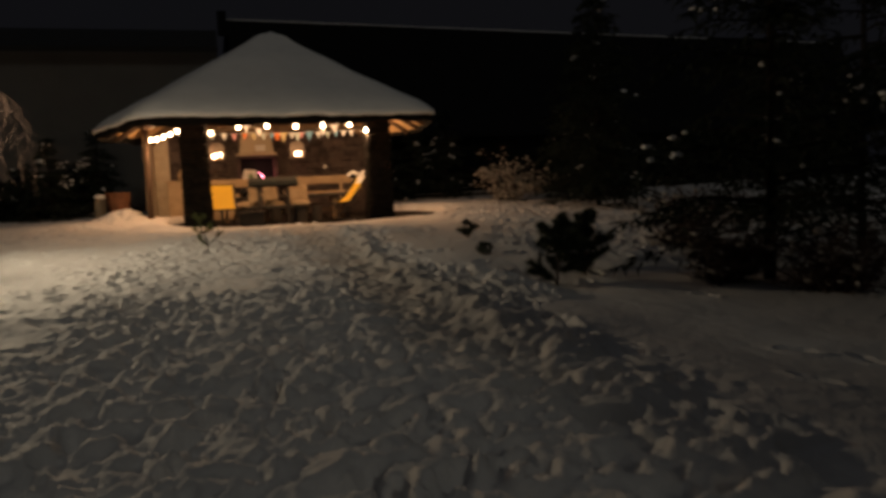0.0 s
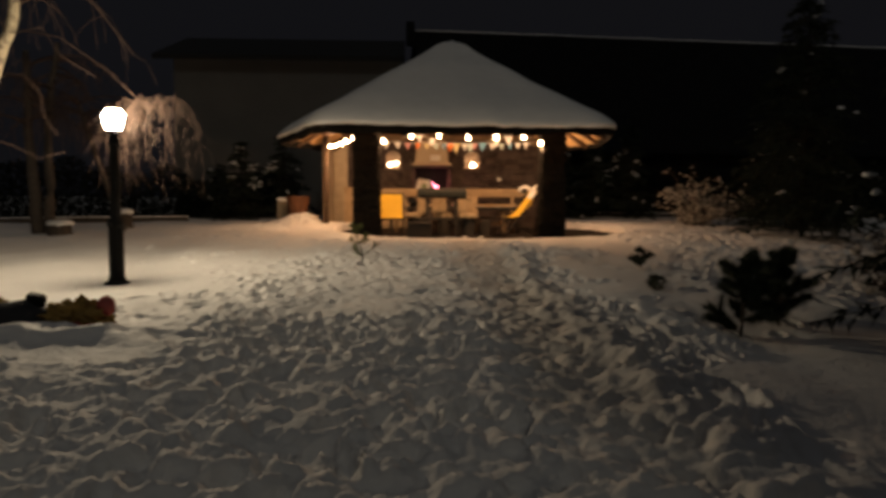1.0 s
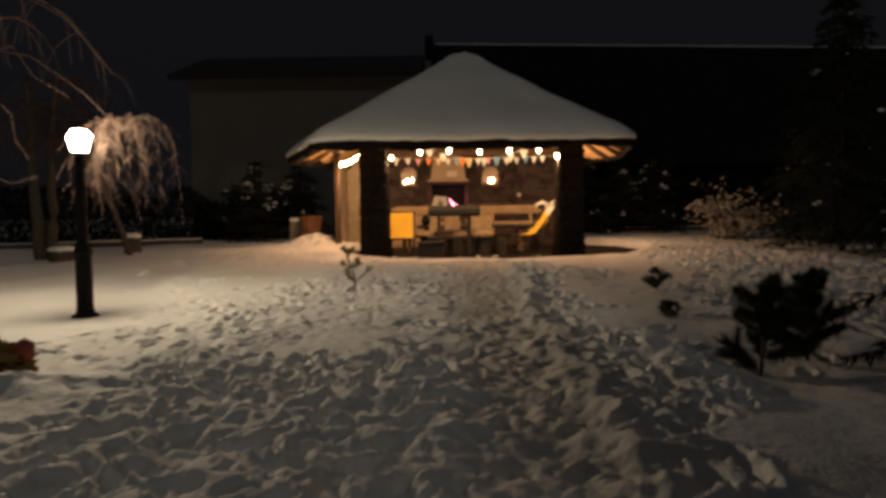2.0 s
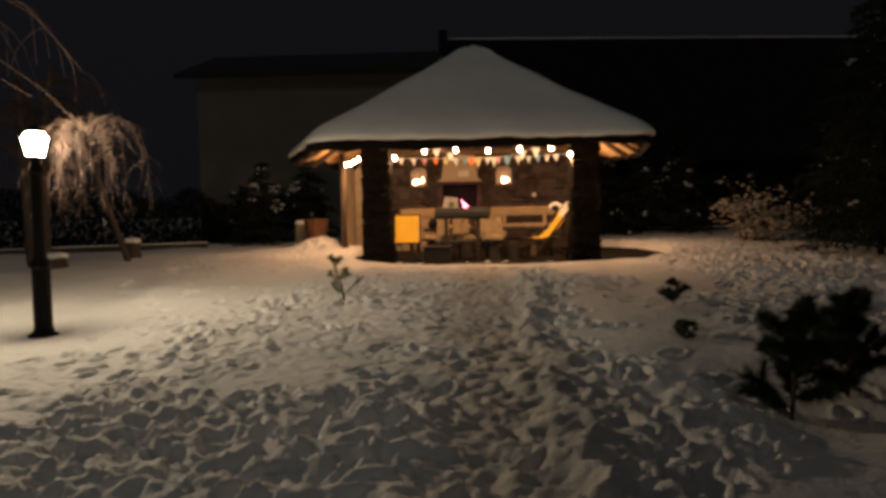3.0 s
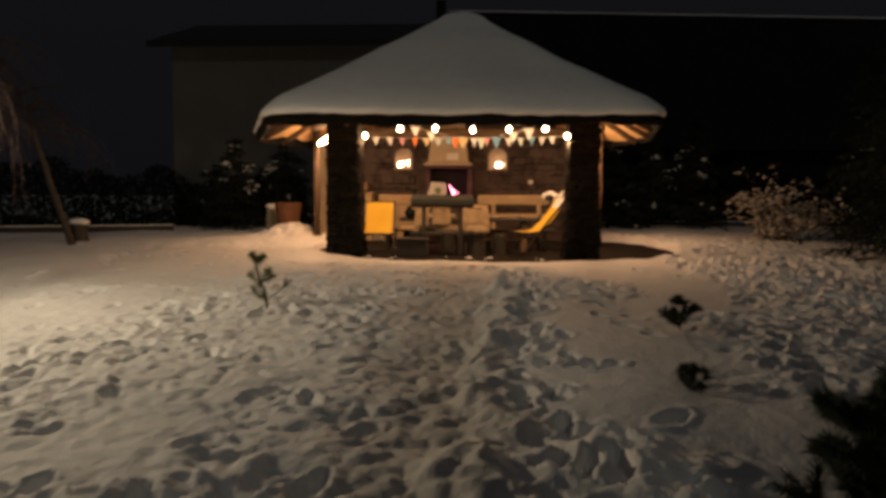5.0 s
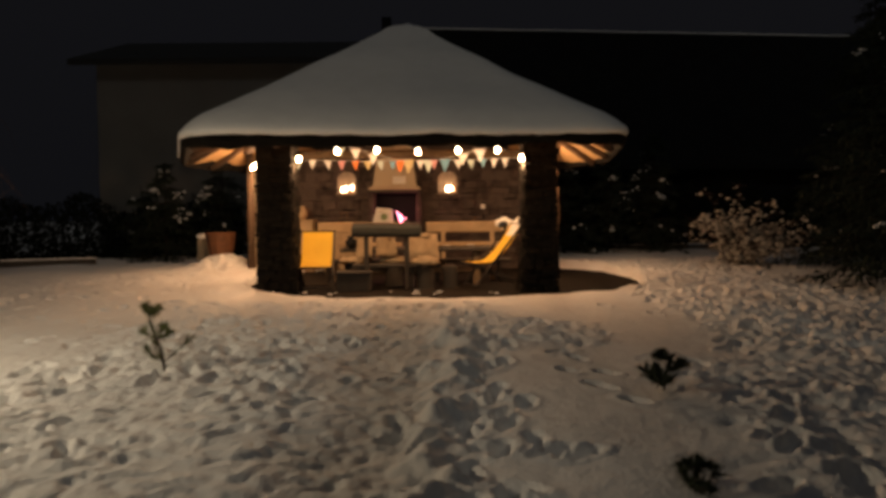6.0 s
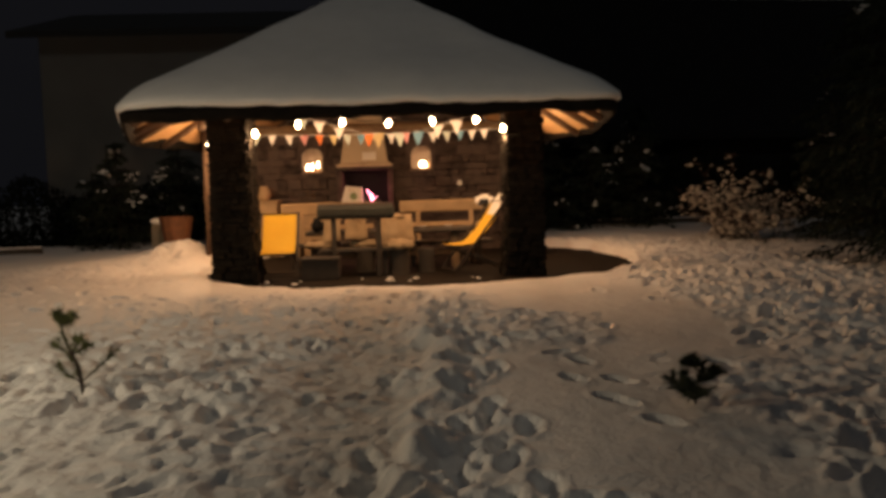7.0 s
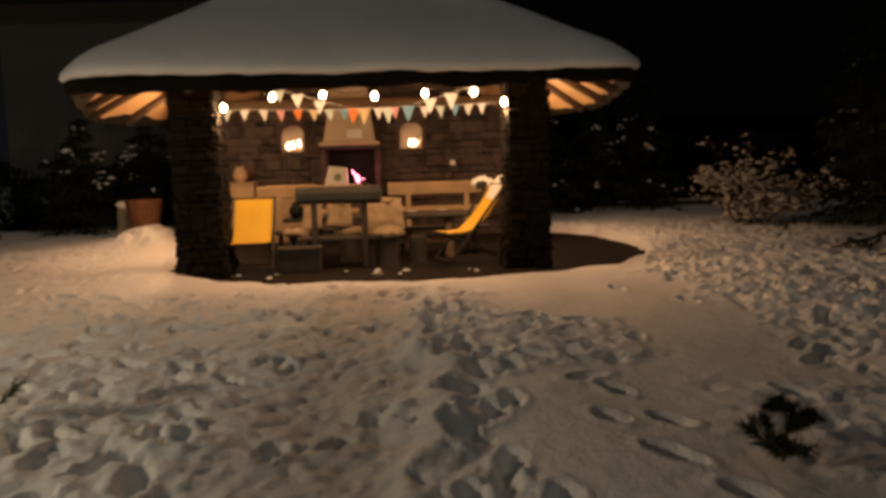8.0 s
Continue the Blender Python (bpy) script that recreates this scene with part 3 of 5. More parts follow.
# candles in pale-plastered niches
def niche(x, z, side, lights, label):
    ob = thing("candle_lantern", (x, WALL_Y + 0.14, z), label, "lantern", "lanterns in the niches")
    part("lining", box(0.60, 0.012, 0.70, (0, 0.305, 0.30), bevel=0), M_NICHE, ob, "tan plastered niche back")
    part("sill", box(0.56, 0.40, 0.02, (0, 0.06, -0.012), bevel=0.004), M_NICHE, ob, "tan plastered niche sill")
    bm = bmesh.new()
    w, hgt, rise = 0.245, 0.36, 0.20
    arch = [(-w, 0.0)] + [(-w * math.cos(math.pi * k / 12), hgt + rise * math.sin(math.pi * k / 12)) for k in range(13)] + [(w, 0.0)]
    outer = [(-0.33, 0.0)] + [(-0.33 + 0.66 * k / 12, 0.70) for k in range(13)] + [(0.33, 0.0)]
    rows = [[bm.verts.new((p[0], y, p[1])) for p in line] for y, line in ((-0.16, arch), (-0.16, outer), (-0.09, outer), (-0.09, arch))]
    for a, c in zip(rows, rows[1:] + rows[:1]):
        for k in range(len(a) - 1):
            bm.faces.new((a[k], a[k + 1], c[k + 1], c[k]))
    part("arch", bm, M_STONE, ob, "rough stone arch")
    for dx, tall, wide in lights:
        part("candle", lathe([(0.034, 0.0), (0.034, tall), (0.026, tall + 0.008)], 12, at=(dx, 0, 0)), M_WAX, ob, "short wax candle")
        part("flame", lathe([(0.012, 0.0), (wide, 0.03), (wide * 0.9, 0.06), (wide * 0.45, 0.10), (0.004, 0.135)], 10, at=(dx, 0, tall + 0.012)), M_CANDLE, ob, "bright flame", True)
    part("jar", lathe([(0.04, 0), (0.045, 0.12), (0.02, 0.17), (0.02, 0.2)], 12, at=(side + 0.15, 0.03, 0)), M_WAX, ob, "small pale bottle", True)
    point_lamp("candlelight", (x + side, WALL_Y + 0.05, z + 0.22), 4.5, (1.0, 0.50, 0.28), 0.05)
    return ob


niche(0.87, 2.48, -0.08, ((-0.12, 0.04, 0.045), (-0.03, 0.06, 0.035), (0.12, 0.09, 0.022)), "candle glowing in an arched wall niche")
niche(3.47, 2.48, 0.05, ((0.0, 0.04, 0.045), (0.08, 0.05, 0.045)), "candle glowing in an arched wall niche")

# wall socket
sock = thing("light_switch", (4.38, WALL_Y - 0.03, 2.12), "small white switch plate on the stone wall", "switch")
part("plate", box(0.11, 0.02, 0.11, bevel=0.006), M_WHITE, sock)
part("rocker", box(0.05, 0.012, 0.07, (0, -0.014, 0), bevel=0.003), M_WHITE, sock)

# ---- string lights ----
BULBS = [(0.78, 19.30, 2.90), (1.463, 19.30, 3.03), (2.166, 19.30, 3.045), (2.894, 19.30, 3.01), (3.60, 19.30, 3.03), (4.30, 19.30, 3.035), (4.727, 19.28, 2.885)]
SIDE = [(-0.05, 20.1, 3.03), (-0.27, 20.8, 3.0), (-0.49, 21.5, 2.98), (-0.71, 22.2, 2.98), (-0.93, 22.9, 3.0), (-1.17, 23.7, 3.05)]
EAST = [(5.28, 20.2, 3.02), (5.42, 21.1, 2.99), (5.58, 22.0, 2.98), (5.74, 22.9, 3.0)]


def bulb_string(name, places, label):
    ob = thing(name, places[0], label, "string lights")
    o = Vector(places[0])
    pts = []
    for a, b in zip(places, places[1:]):
        a, b = Vector(a) - o, Vector(b) - o
        for k in range(6):
            t = k / 6
            q = a.lerp(b, t)
            q.z += 0.13 - 0.10 * 4 * t * (1 - t)
            pts.append(q)
    pts.append(Vector(places[-1]) - o + Vector((0, 0, 0.13)))
    part("cable", tube(pts, 0.006, 5), M_BLACK, ob)
    for p in places:
        q = Vector(p) - o
        part("socket", lathe([(0.016, 0.055), (0.018, 0.10), (0.012, 0.13)], 10, at=q), M_BLACK, ob)
        part("bulb", lathe([(0.004, -0.052), (0.027, -0.045), (0.042, -0.016), (0.044, 0.01), (0.033, 0.034), (0.017, 0.056)], 14, at=q), M_BULB, ob, "round lit bulb", True)
        point_lamp("bulb_light", (p[0], p[1], p[2] - 0.12), 34 if places is BULBS else (39 if places is SIDE else 38), WARM, 0.04)


bulb_string("string_lights", BULBS, "string of round warm bulbs hanging along the front beam")
bulb_string("string_lights", SIDE, "string of round warm bulbs hanging along the side beam")
bulb_string("string_lights", EAST, "string of round warm bulbs hanging along the side beam")

# ---- lamp post ----
post = thing("lamp_post", LAMP, "black cast garden lamp post with a glowing lantern head", "lamp post")
part("base", lathe([(0.17, -0.05), (0.17, 0.04), (0.12, 0.07), (0.115, 0.12)], 20), M_BLACK, post, smooth=False)
part("lower_shaft", lathe([(0.105, 0.10), (0.105, 0.82), (0.125, 0.86), (0.105, 0.92), (0.075, 0.97)], 12), M_BLACK, post)
part("shaft", lathe([(0.075, 0.95), (0.062, 1.95), (0.085, 2.0), (0.06, 2.08)], 12), M_BLACK, post)
head = part("lantern_head", lathe([(0.112, 2.185), (0.168, 2.375), (0.168, 2.395), (0.105, 2.475)], 6), M_LANTERN, post, "bright six-sided glass head")
head.visible_shadow = False
part("neck", lathe([(0.055, 2.07), (0.05, 2.12), (0.075, 2.15), (0.122, 2.168), (0.128, 2.182)], 12), M_BLACK, post)
part("cap", lathe([(0.122, 2.478), (0.07, 2.505), (0.02, 2.56)], 6), M_BLACK, post)
for k in range(6):
    a = 2 * math.pi * k / 6
    part("glazing_bar", tube([(0.114 * math.cos(a), 0.114 * math.sin(a), 2.185), (0.170 * math.cos(a), 0.170 * math.sin(a), 2.38)], 0.005, 5), M_BLACK, post)
point_lamp("lamp_light", (LAMP.x, LAMP.y, LAMP.z + 2.345), 395, (1.0, 0.78, 0.51), 0.13)

# ---- trees and shrubs ----
def quads_mesh(name, tris, mat, parent, label=""):
    tris = np.asarray(tris, dtype=float).reshape(-1, 3)
    fs = np.arange(len(tris)).reshape(-1, 3)
    return under(mesh_ob(name, tris, fs, mat), parent, label)


def needle_spray(rng, tris, p, d, length, count, needle, width):
    """Needles standing out all along a twig from p in the direction d."""
    d = d.normalized()
    for _ in range(count):
        q = p + d * length * rng.random()
        out = Vector((rng.gauss(0, 1), rng.gauss(0, 1), rng.gauss(0, 0.8))).normalized()
        tip = q + (d * 0.6 + out).normalized() * needle * rng.uniform(0.6, 1.2)
        side = (tip - q).cross(out + Vector((0.1, 0.2, 0.3))).normalized() * width
        tris += [q - side, q + side, tip]


def young_pine(loc, h, seed, label, whorls=3, spread=0.35, needle=0.09, count=90, lean=(0.0, 0.0), mat=None):
    rng = random.Random(seed)
    ob = thing("young_pine", loc, label, "pine sapling")
    top = Vector((lean[0], lean[1], h))
    stem = [Vector((0, 0, -0.1)), top * 0.35 + Vector((0.02, 0.01, 0)), top * 0.7 - Vector((0.015, 0, 0)), top]
    part("trunk", tube(stem, [0.02 * h + 0.004, 0.016 * h + 0.003, 0.012 * h, 0.004], 7), M_BARK, ob, smooth=True)
    tris, bm = [], bmesh.new()
    for w in range(whorls):
        t = (0.14 if whorls < 6 else 0.05) + (0.76 if whorls < 6 else 0.85) * w / max(1, whorls - 1)
        base = top * t
        for k in range(rng.choice((3, 4, 5))):
            a = rng.uniform(0, 2 * math.pi)
            L = spread * h * (1.15 - 0.75 * t) * rng.uniform(0.7, 1.25)
            d = Vector((math.cos(a), math.sin(a), rng.uniform(0.35, 1.0)))
            tube([base, base + d * L * 0.5, base + d * L + Vector((0, 0, 0.05 * L))], [0.007, 0.005, 0.003], 5, bm)
            needle_spray(rng, tris, base + d * L * 0.2, d, L * 0.85, count, needle, 0.0045)
            for _ in range(2):
                e = (d + Vector((rng.uniform(-1, 1), rng.uniform(-1, 1), rng.uniform(-0.2, 0.4)))).normalized()
                needle_spray(rng, tris, base + d * L * 0.6, e, L * 0.4, count // 2, needle, 0.0045)
    needle_spray(rng, tris, top * 0.5, top, h * 0.52, count * 2, needle, 0.0045)
    tagged(part("branch", bm, M_BARK, ob), kind="stuff")
    quads_mesh("crown", tris, mat or M_LITNEEDLE, ob)
    return ob


def spruce(loc, h, r, seed, label, snow=0.35, mat=None, bare=0.06, dens=1.0, fine=1.0):
    """A spruce: whorls of drooping boughs with many needle sprays, snow on some boughs."""
    rng = random.Random(seed)
    ob = thing("spruce", loc, label, "spruce tree", "conifers round the garden")
    part("trunk", tube([(0, 0, -0.2), (0.02, 0, h * 0.5), (0, 0.02, h)], [0.008 * h + 0.03, 0.005 * h + 0.01, 0.01], 8), M_SPRUCEBARK, ob, smooth=True)
    tris, snowbm, boughs = [], bmesh.new(), bmesh.new()
    step = 0.30 / fine
    z = h * bare
    while z < h * 0.97:
        t = z / h
        for k in range(int(rng.choice((4, 5, 6)) * dens)):
            a = rng.uniform(0, 2 * math.pi)
            L = r * (1 - t) ** 0.8 * rng.uniform(0.65, 1.15) + 0.08
            d = Vector((math.cos(a), math.sin(a), 0.12))
            p0 = Vector((0, 0, min(z + rng.uniform(-0.17, 0.17), h * 0.98)))
            pts = [p0, p0 + d * L * 0.5, p0 + d * L + Vector((0, 0, -0.22 * L))]
            tube(pts, [0.018, 0.012, 0.004], 4, boughs)
            m = max(3, int(L / 0.16 * fine))
            for j in range(m):
                u = (j + 0.7) / m
                q = pts[0].lerp(pts[1], u * 2) if u < 0.5 else pts[1].lerp(pts[2], u * 2 - 1)
                for s in (-1, 1):
                    e = (d * 0.7 + s * Vector((-d.y, d.x, 0)) * rng.uniform(0.5, 1) + Vector((0, 0, rng.uniform(-0.7, 0.0)))).normalized()
                    ln = (0.35 * L * (1.15 - u) + 0.10) * rng.uniform(0.7, 1.2)
                    for _ in range(5):
                        g = q + e * ln * rng.random()
                        o = (e + Vector((rng.uniform(-1, 1), rng.uniform(-1, 1), rng.uniform(-1.2, 0.3))) * 0.8).normalized() * rng.uniform(0.10, 0.20)
                        w = o.cross(Vector((rng.uniform(-1, 1), rng.uniform(-1, 1), 1))).normalized() * 0.022
                        tris += [g - w, g + w, g + o]
            if rng.random() < snow:
                for _ in range(rng.choice((2, 3, 5, 6))):
                    q = pts[1].lerp(pts[2], rng.uniform(0.2, 1.0)) + Vector((rng.gauss(0, 0.07), rng.gauss(0, 0.07), rng.gauss(0.02, 0.04)))
                    blob((rng.uniform(0.02, 0.09), rng.uniform(0.02, 0.06), rng.uniform(0.012, 0.045)), q, 0.9, 2.0, rng.uniform(0, 50), 1, snowbm)
        z += step * (0.8 + 0.4 * rng.random())
    tagged(part("bough", boughs, M_SPRUCEBARK, ob), kind="stuff")
    quads_mesh("crown", tris, mat or M_SPRUCE, ob)
    if len(snowbm.verts):
        tagged(part("snow_load", snowbm, M_SNOW, ob, "small lumps of snow on the boughs", True), kind="stuff")
    else:
        snowbm.free()
    return ob


young_pine((0.68, 12.95, gz(0.68, 12.95)), 0.58, 3, "small green pine sapling standing in the snow", 3, 0.42, 0.075, 58, (-0.15, 0.0))
# these four take the darkened copy, as seen against the light
young_pine((5.08, 12.05, gz(5.08, 12.05)), 0.28, 5, "low spreading pine sapling half buried in snow", 3, 0.80, 0.07, 110, (0.10, 0.05), M_BACKLITNEEDLE)
young_pine((4.68, 10.05, gz(4.68, 10.05) - 0.04), 0.17, 6, "tip of a buried pine sapling in the snow", 2, 0.9, 0.07, 40, (0.02, 0.0), M_BACKLITNEEDLE)
young_pine((4.80, 7.72, gz(4.80, 7.72) - 0.02), 0.76, 8, "bushy young pine in the snow, needles darkened for backlight", 7, 0.46, 0.10, 330, (0.05, 0.02), M_BACKLITNEEDLE)
young_pine((5.50, 8.35, gz(5.50, 8.35) - 0.02), 0.78, 9, "bushy young pine in the snow, needles darkened for backlight", 7, 0.44, 0.10, 300, (0.04, 0.0), M_BACKLITNEEDLE)

spruce((7.3, 7.0, gz(7.3, 7.0)), 6.5, 2.1, 21, "tall dark spruce with snow on its boughs beside the path", 0.16, bare=0.07)
# the next two stand out of view, added to shade the right foreground
spruce((7.2, 1.6, gz(7, 1.6)), 7.5, 2.4, 24, "tall dark spruce with snow on its boughs beside the path", 0.05, bare=0.04, dens=2.2)
spruce((5.6, -2.6, gz(5.6, -2.6)), 8.0, 2.4, 25, "tall dark spruce with snow on its boughs beside the path", 0.05, bare=0.04, dens=2.2)
spruce((8.8, 4.8, gz(8.8, 4.8)), 7.0, 2.2, 22, "tall dark spruce with snow on its boughs beside the path", 0.10, bare=0.2)
spruce((10.2, 8.5, gz(10, 8.5)), 6.0, 1.9, 23, "dark spruce at the edge of the garden", 0.08)
for k, (x, y, h, r) in enumerate(((12.3, 21.6, 6.0, 1.9), (11.0, 18.3, 6.0, 2.0), (13.5, 23.5, 6.0, 2.0), (12.0, 12.5, 5.0, 1.8))):
    spruce((x, y, gz(x, y)), h, r, 30 + k, "dark spruce at the edge of the garden", 0.04, bare=0.01, dens=1.6)
for k, (x, y, h, r) in enumerate(((6.9, 28.0, 3.0, 1.1), (8.3, 28.6, 3.2, 1.2), (9.8, 29.0, 3.6, 1.3), (-4.6, 27.5, 2.8, 1.0), (-3.2, 28.3, 3.2, 1.1), (-5.8, 28.8, 2.2, 0.9))):
    spruce((x, y, gz(x, y)), h, r, 40 + k, "snow-flecked spruce behind the pavilion", 0.09, dens=1.7)


def snowy_shrub(loc, h, seed, label, load=0.45):
    """Bare branches leaning over, loaded with clinging snow."""
    rng = random.Random(seed)
    ob = thing("snowy_shrub", loc, label, "shrub")
    bm, sn = bmesh.new(), bmesh.new()
    for k in range(44):
        a = rng.uniform(0, 2 * math.pi)
        p = Vector((rng.uniform(-0.25, 0.25), rng.uniform(-0.25, 0.25), -0.05))
        d = Vector((math.cos(a) * 0.62 + 0.30, math.sin(a) * 0.55, rng.uniform(0.65, 1.4)))
        L = h * rng.uniform(0.35, 1.1)
        pts = [p]
        for j in range(6):
            d = d + Vector((rng.uniform(-0.3, 0.3), rng.uniform(-0.25, 0.25), -0.14))
            pts.append(pts[-1] + d.normalized() * L / 6)
        tube(pts, [0.014, 0.012, 0.010, 0.008, 0.006, 0.005, 0.003], 5, bm)
        for j in range(1, 7):
            for _ in range(8):
                e = pts[j] + Vector((rng.gauss(0, 0.11), rng.gauss(0, 0.11), rng.gauss(0.03, 0.07)))
                tube([pts[j], e], [0.005, 0.003], 4, bm)
                if rng.random() < load:
                    for _ in range(rng.choice((1, 2, 3))):
                        r = 0.012 + 0.036 * rng.random() ** 2
                        q = e + Vector((rng.gauss(0, 0.035), rng.gauss(0, 0.035), rng.gauss(0.005, 0.02)))
                        blob((r * rng.uniform(0.8, 1.8), r * rng.uniform(0.8, 1.6), r * rng.uniform(0.5, 1.0)), q, 0.9, 2.2, rng.uniform(0, 90), 1, sn)
    tagged(part("branch", bm, M_TWIG, ob), kind="stuff")
    tagged(part("snow_load", sn, M_FROST, ob, "clinging lumps of snow and dry leaves", True), kind="stuff")
    return ob


snowy_shrub((10.3, 23.7, gz(10.3, 23.7)), 1.95, 3, "bare shrub bent under clinging snow beside the path", 0.6)
snowy_shrub((6.75, 7.15, gz(6.75, 7.15)), 1.0, 8, "low bare dark shrub standing in the snow", 0.03)
snowy_shrub((7.45, 6.2, gz(7.45, 6.2)), 1.1, 9, "low bare dark shrub standing in the snow", 0.03)
snowy_shrub((7.9, 9.6, gz(7.9, 9.6)), 1.1, 6, "low bare dark shrub standing in the snow", 0.04)
snowy_shrub((9.4, 11.6, gz(9.4, 11.6)), 1.2, 7, "low bare dark shrub standing in the snow", 0.06)


def bare_tree(name, loc, stems, seed, label, mat, hang=0, crown_at=None):
    """A bare tree: stems, limbs and, for a weeping one, long hanging twigs."""
    rng = random.Random(seed)
    ob = thing(name, loc, label, "tree", "bare trees on the lawn")
    for pts, r0, r1 in stems:
        q = [Vector(p) for p in pts]
        fine = []
        for a, b in zip(q, q[1:]):
            for k in range(4):
                fine.append(a.lerp(b, k / 4) + Vector((rng.uniform(-1, 1), rng.uniform(-1, 1), 0)) * r0 * 0.12)
        fine.append(q[-1])
        part("trunk", tube(fine, [r0 + (r1 - r0) * i / (len(fine) - 1) for i in range(len(fine))], 10), mat, ob, smooth=True)
    limbs, twigs = bmesh.new(), bmesh.new()
    for pts, r0, r1 in stems:
        top = Vector(pts[-1])
        mid = Vector(pts[-2])
        for k in range(14):
            p = mid.lerp(top, rng.random())
            a = rng.uniform(0, 2 * math.pi)
            d = Vector((math.cos(a), math.sin(a), rng.uniform(0.2, 0.9)))
            L = rng.uniform(1.0, 2.2)
            line = [p]
            for j in range(6):
                d = d + Vector((rng.uniform(-0.2, 0.2), rng.uniform(-0.2, 0.2), -0.22))
                line.append(line[-1] + d.normalized() * L / 6)
            tube(line, [0.035, 0.028, 0.022, 0.017, 0.012, 0.009, 0.006], 5, limbs)
            for j in range(2, 7):
                for _ in range(hang):
                    s = line[j] + Vector((rng.gauss(0, 0.05), rng.gauss(0, 0.05), 0))
                    e = Vector((rng.gauss(0, 0.35), rng.gauss(0, 0.35), 0.1))
                    seg = [s]
                    for i in range(5):
                        e = e + Vector((rng.gauss(0, 0.08), rng.gauss(0, 0.08), -0.38))
                        seg.append(seg[-1] + e.normalized() * rng.uniform(0.10, 0.24))
                    tube(seg, [0.006, 0.005, 0.004, 0.003, 0.003, 0.002], 3, twigs)
    tagged(part("limb", limbs, M_TWIG, ob, smooth=True), kind="stuff")
    if len(twigs.verts):
        tagged(part("twig", twigs, M_TWIG, ob, "thin hanging twigs"), kind="stuff")
    else:
        twigs.free()
    return ob


def weeping_limb(ob, start, end):
    """A long limb that reaches out and ends in a fountain of hanging twigs."""
    rng = random.Random(77)
    a, top = Vector(start), Vector(end)
    part("limb", tube([a, a.lerp(top, 0.3) + Vector((0, 0, 0.25)), a.lerp(top, 0.7) + Vector((0, 0, 0.2)), top], [0.012, 0.008, 0.006, 0.004], 6), M_TWIG, ob, smooth=True)
    limbs, twigs = bmesh.new(), bmesh.new()
    for k in range(26):
        a = rng.uniform(0, 2 * math.pi)
        R = rng.uniform(0.2, 0.75) if k % 3 else rng.uniform(0.7, 1.0)
        line = [top]
        for j in range(1, 10):
            u = j / 9
            line.append(Vector((math.cos(a) * R * math.sin(u * 1.6), math.sin(a) * R * math.sin(u * 1.6), 0)) + top + Vector((rng.gauss(0, 0.025), rng.gauss(0, 0.025), 0.28 * math.sin(u * 3.14) - rng.uniform(0.4, 1.15) * u * u)))
        tube(line, [0.0035, 0.003, 0.003, 0.0028, 0.0025, 0.0022, 0.002, 0.0018, 0.0015, 0.0012], 4, limbs)
        for j in range(3, 10):
            for _ in range(2):
                e = Vector((rng.gauss(0, 0.5), rng.gauss(0, 0.5), 0.0))
                seg = [line[j]]
                for i in range(4):
                    e = e + Vector((rng.gauss(0, 0.2), rng.gauss(0, 0.2), -0.5))
                    seg.append(seg[-1] + e.normalized() * rng.uniform(0.05, 0.11))
                tube(seg, [0.0022, 0.002, 0.0017, 0.0014, 0.001], 3, twigs)
    tagged(part("limb", limbs, M_TWIG, ob), kind="stuff")
    tagged(part("twig", twigs, M_TWIG, ob, "thin hanging twigs"), kind="stuff")


birch = bare_tree("birch", (-6.49, 12.2, gz(-6.5, 12.2)), [([(0, 0, -0.1), (0.55, 0, 1.2), (1.3, 0, 2.1), (1.62, 0, 3.0), (1.88, 0.1, 3.9), (1.95, 0.2, 6.2)], 0.13, 0.07),
                  ([(1.42, 0.02, 2.45), (1.22, 0.1, 2.85), (1.30, 0.1, 3.3), (1.15, 0.1, 4.0), (1.2, 0.2, 5.2)], 0.055, 0.03)], 5, "leaning birch with pale peeling bark and bare branches", M_BIRCH, 1)
for line in ([(1.68, 0.05, 3.05), (2.05, 0, 3.0), (2.30, 0, 2.75), (2.36, 0, 2.35), (2.55, 0, 2.1)], [(1.75, 0.05, 3.6), (2.3, 0.1, 3.75), (2.6, 0.1, 3.3), (3.1, 0.1, 3.0)], [(1.3, 0, 2.1), (1.8, 0.1, 1.95), (2.2, 0.1, 1.75), (2.6, 0.1, 1.85)]):
    part("branch", tube(line, [0.010, 0.007, 0.006, 0.004, 0.003][:len(line)], 6), M_TWIG, birch, smooth=True)
weeping_limb(birch, (2.02, 0.1, 3.7), (4.02, -0.25, 2.46))
bare_tree("weeping_birch", (-7.9, 19.9, gz(-7.9, 19.9)), [([(-0.12, 0, -0.1), (-0.2, 0, 1.2), (-0.35, 0.1, 2.6), (-0.3, 0, 4.6)], 0.17, 0.07), ([(0.15, 0, -0.1), (0.2, 0, 1.2), (0.12, 0.1, 2.8), (0.5, 0, 4.8)], 0.15, 0.06)], 6, "two-stemmed weeping birch with bare hanging twigs", M_BARK, 3)
bare_tree("leaning_tree", (-6.5, 21.6, gz(-6.5, 21.6)), [([(0, 0, -0.1), (-0.4, 0, 1.1), (-0.95, 0.1, 2.6), (-1.2, 0, 3.6)], 0.09, 0.04)], 7, "thin leaning bare tree", M_BARK, 2)


def stump(loc, r, h, seed, label):
    ob = thing("tree_stump", loc, label, "stump", "stumps on the lawn")
    part("wood", lathe([(r * 1.15, -0.1), (r, 0.12), (r * 0.95, h)], 14), M_BARK, ob)
    part("snow_cap", blob((r * 1.15, r * 1.15, 0.09), (0, 0, h + 0.05), 0.25, 2, seed), M_SNOW, ob, "rounded cap of snow", True)


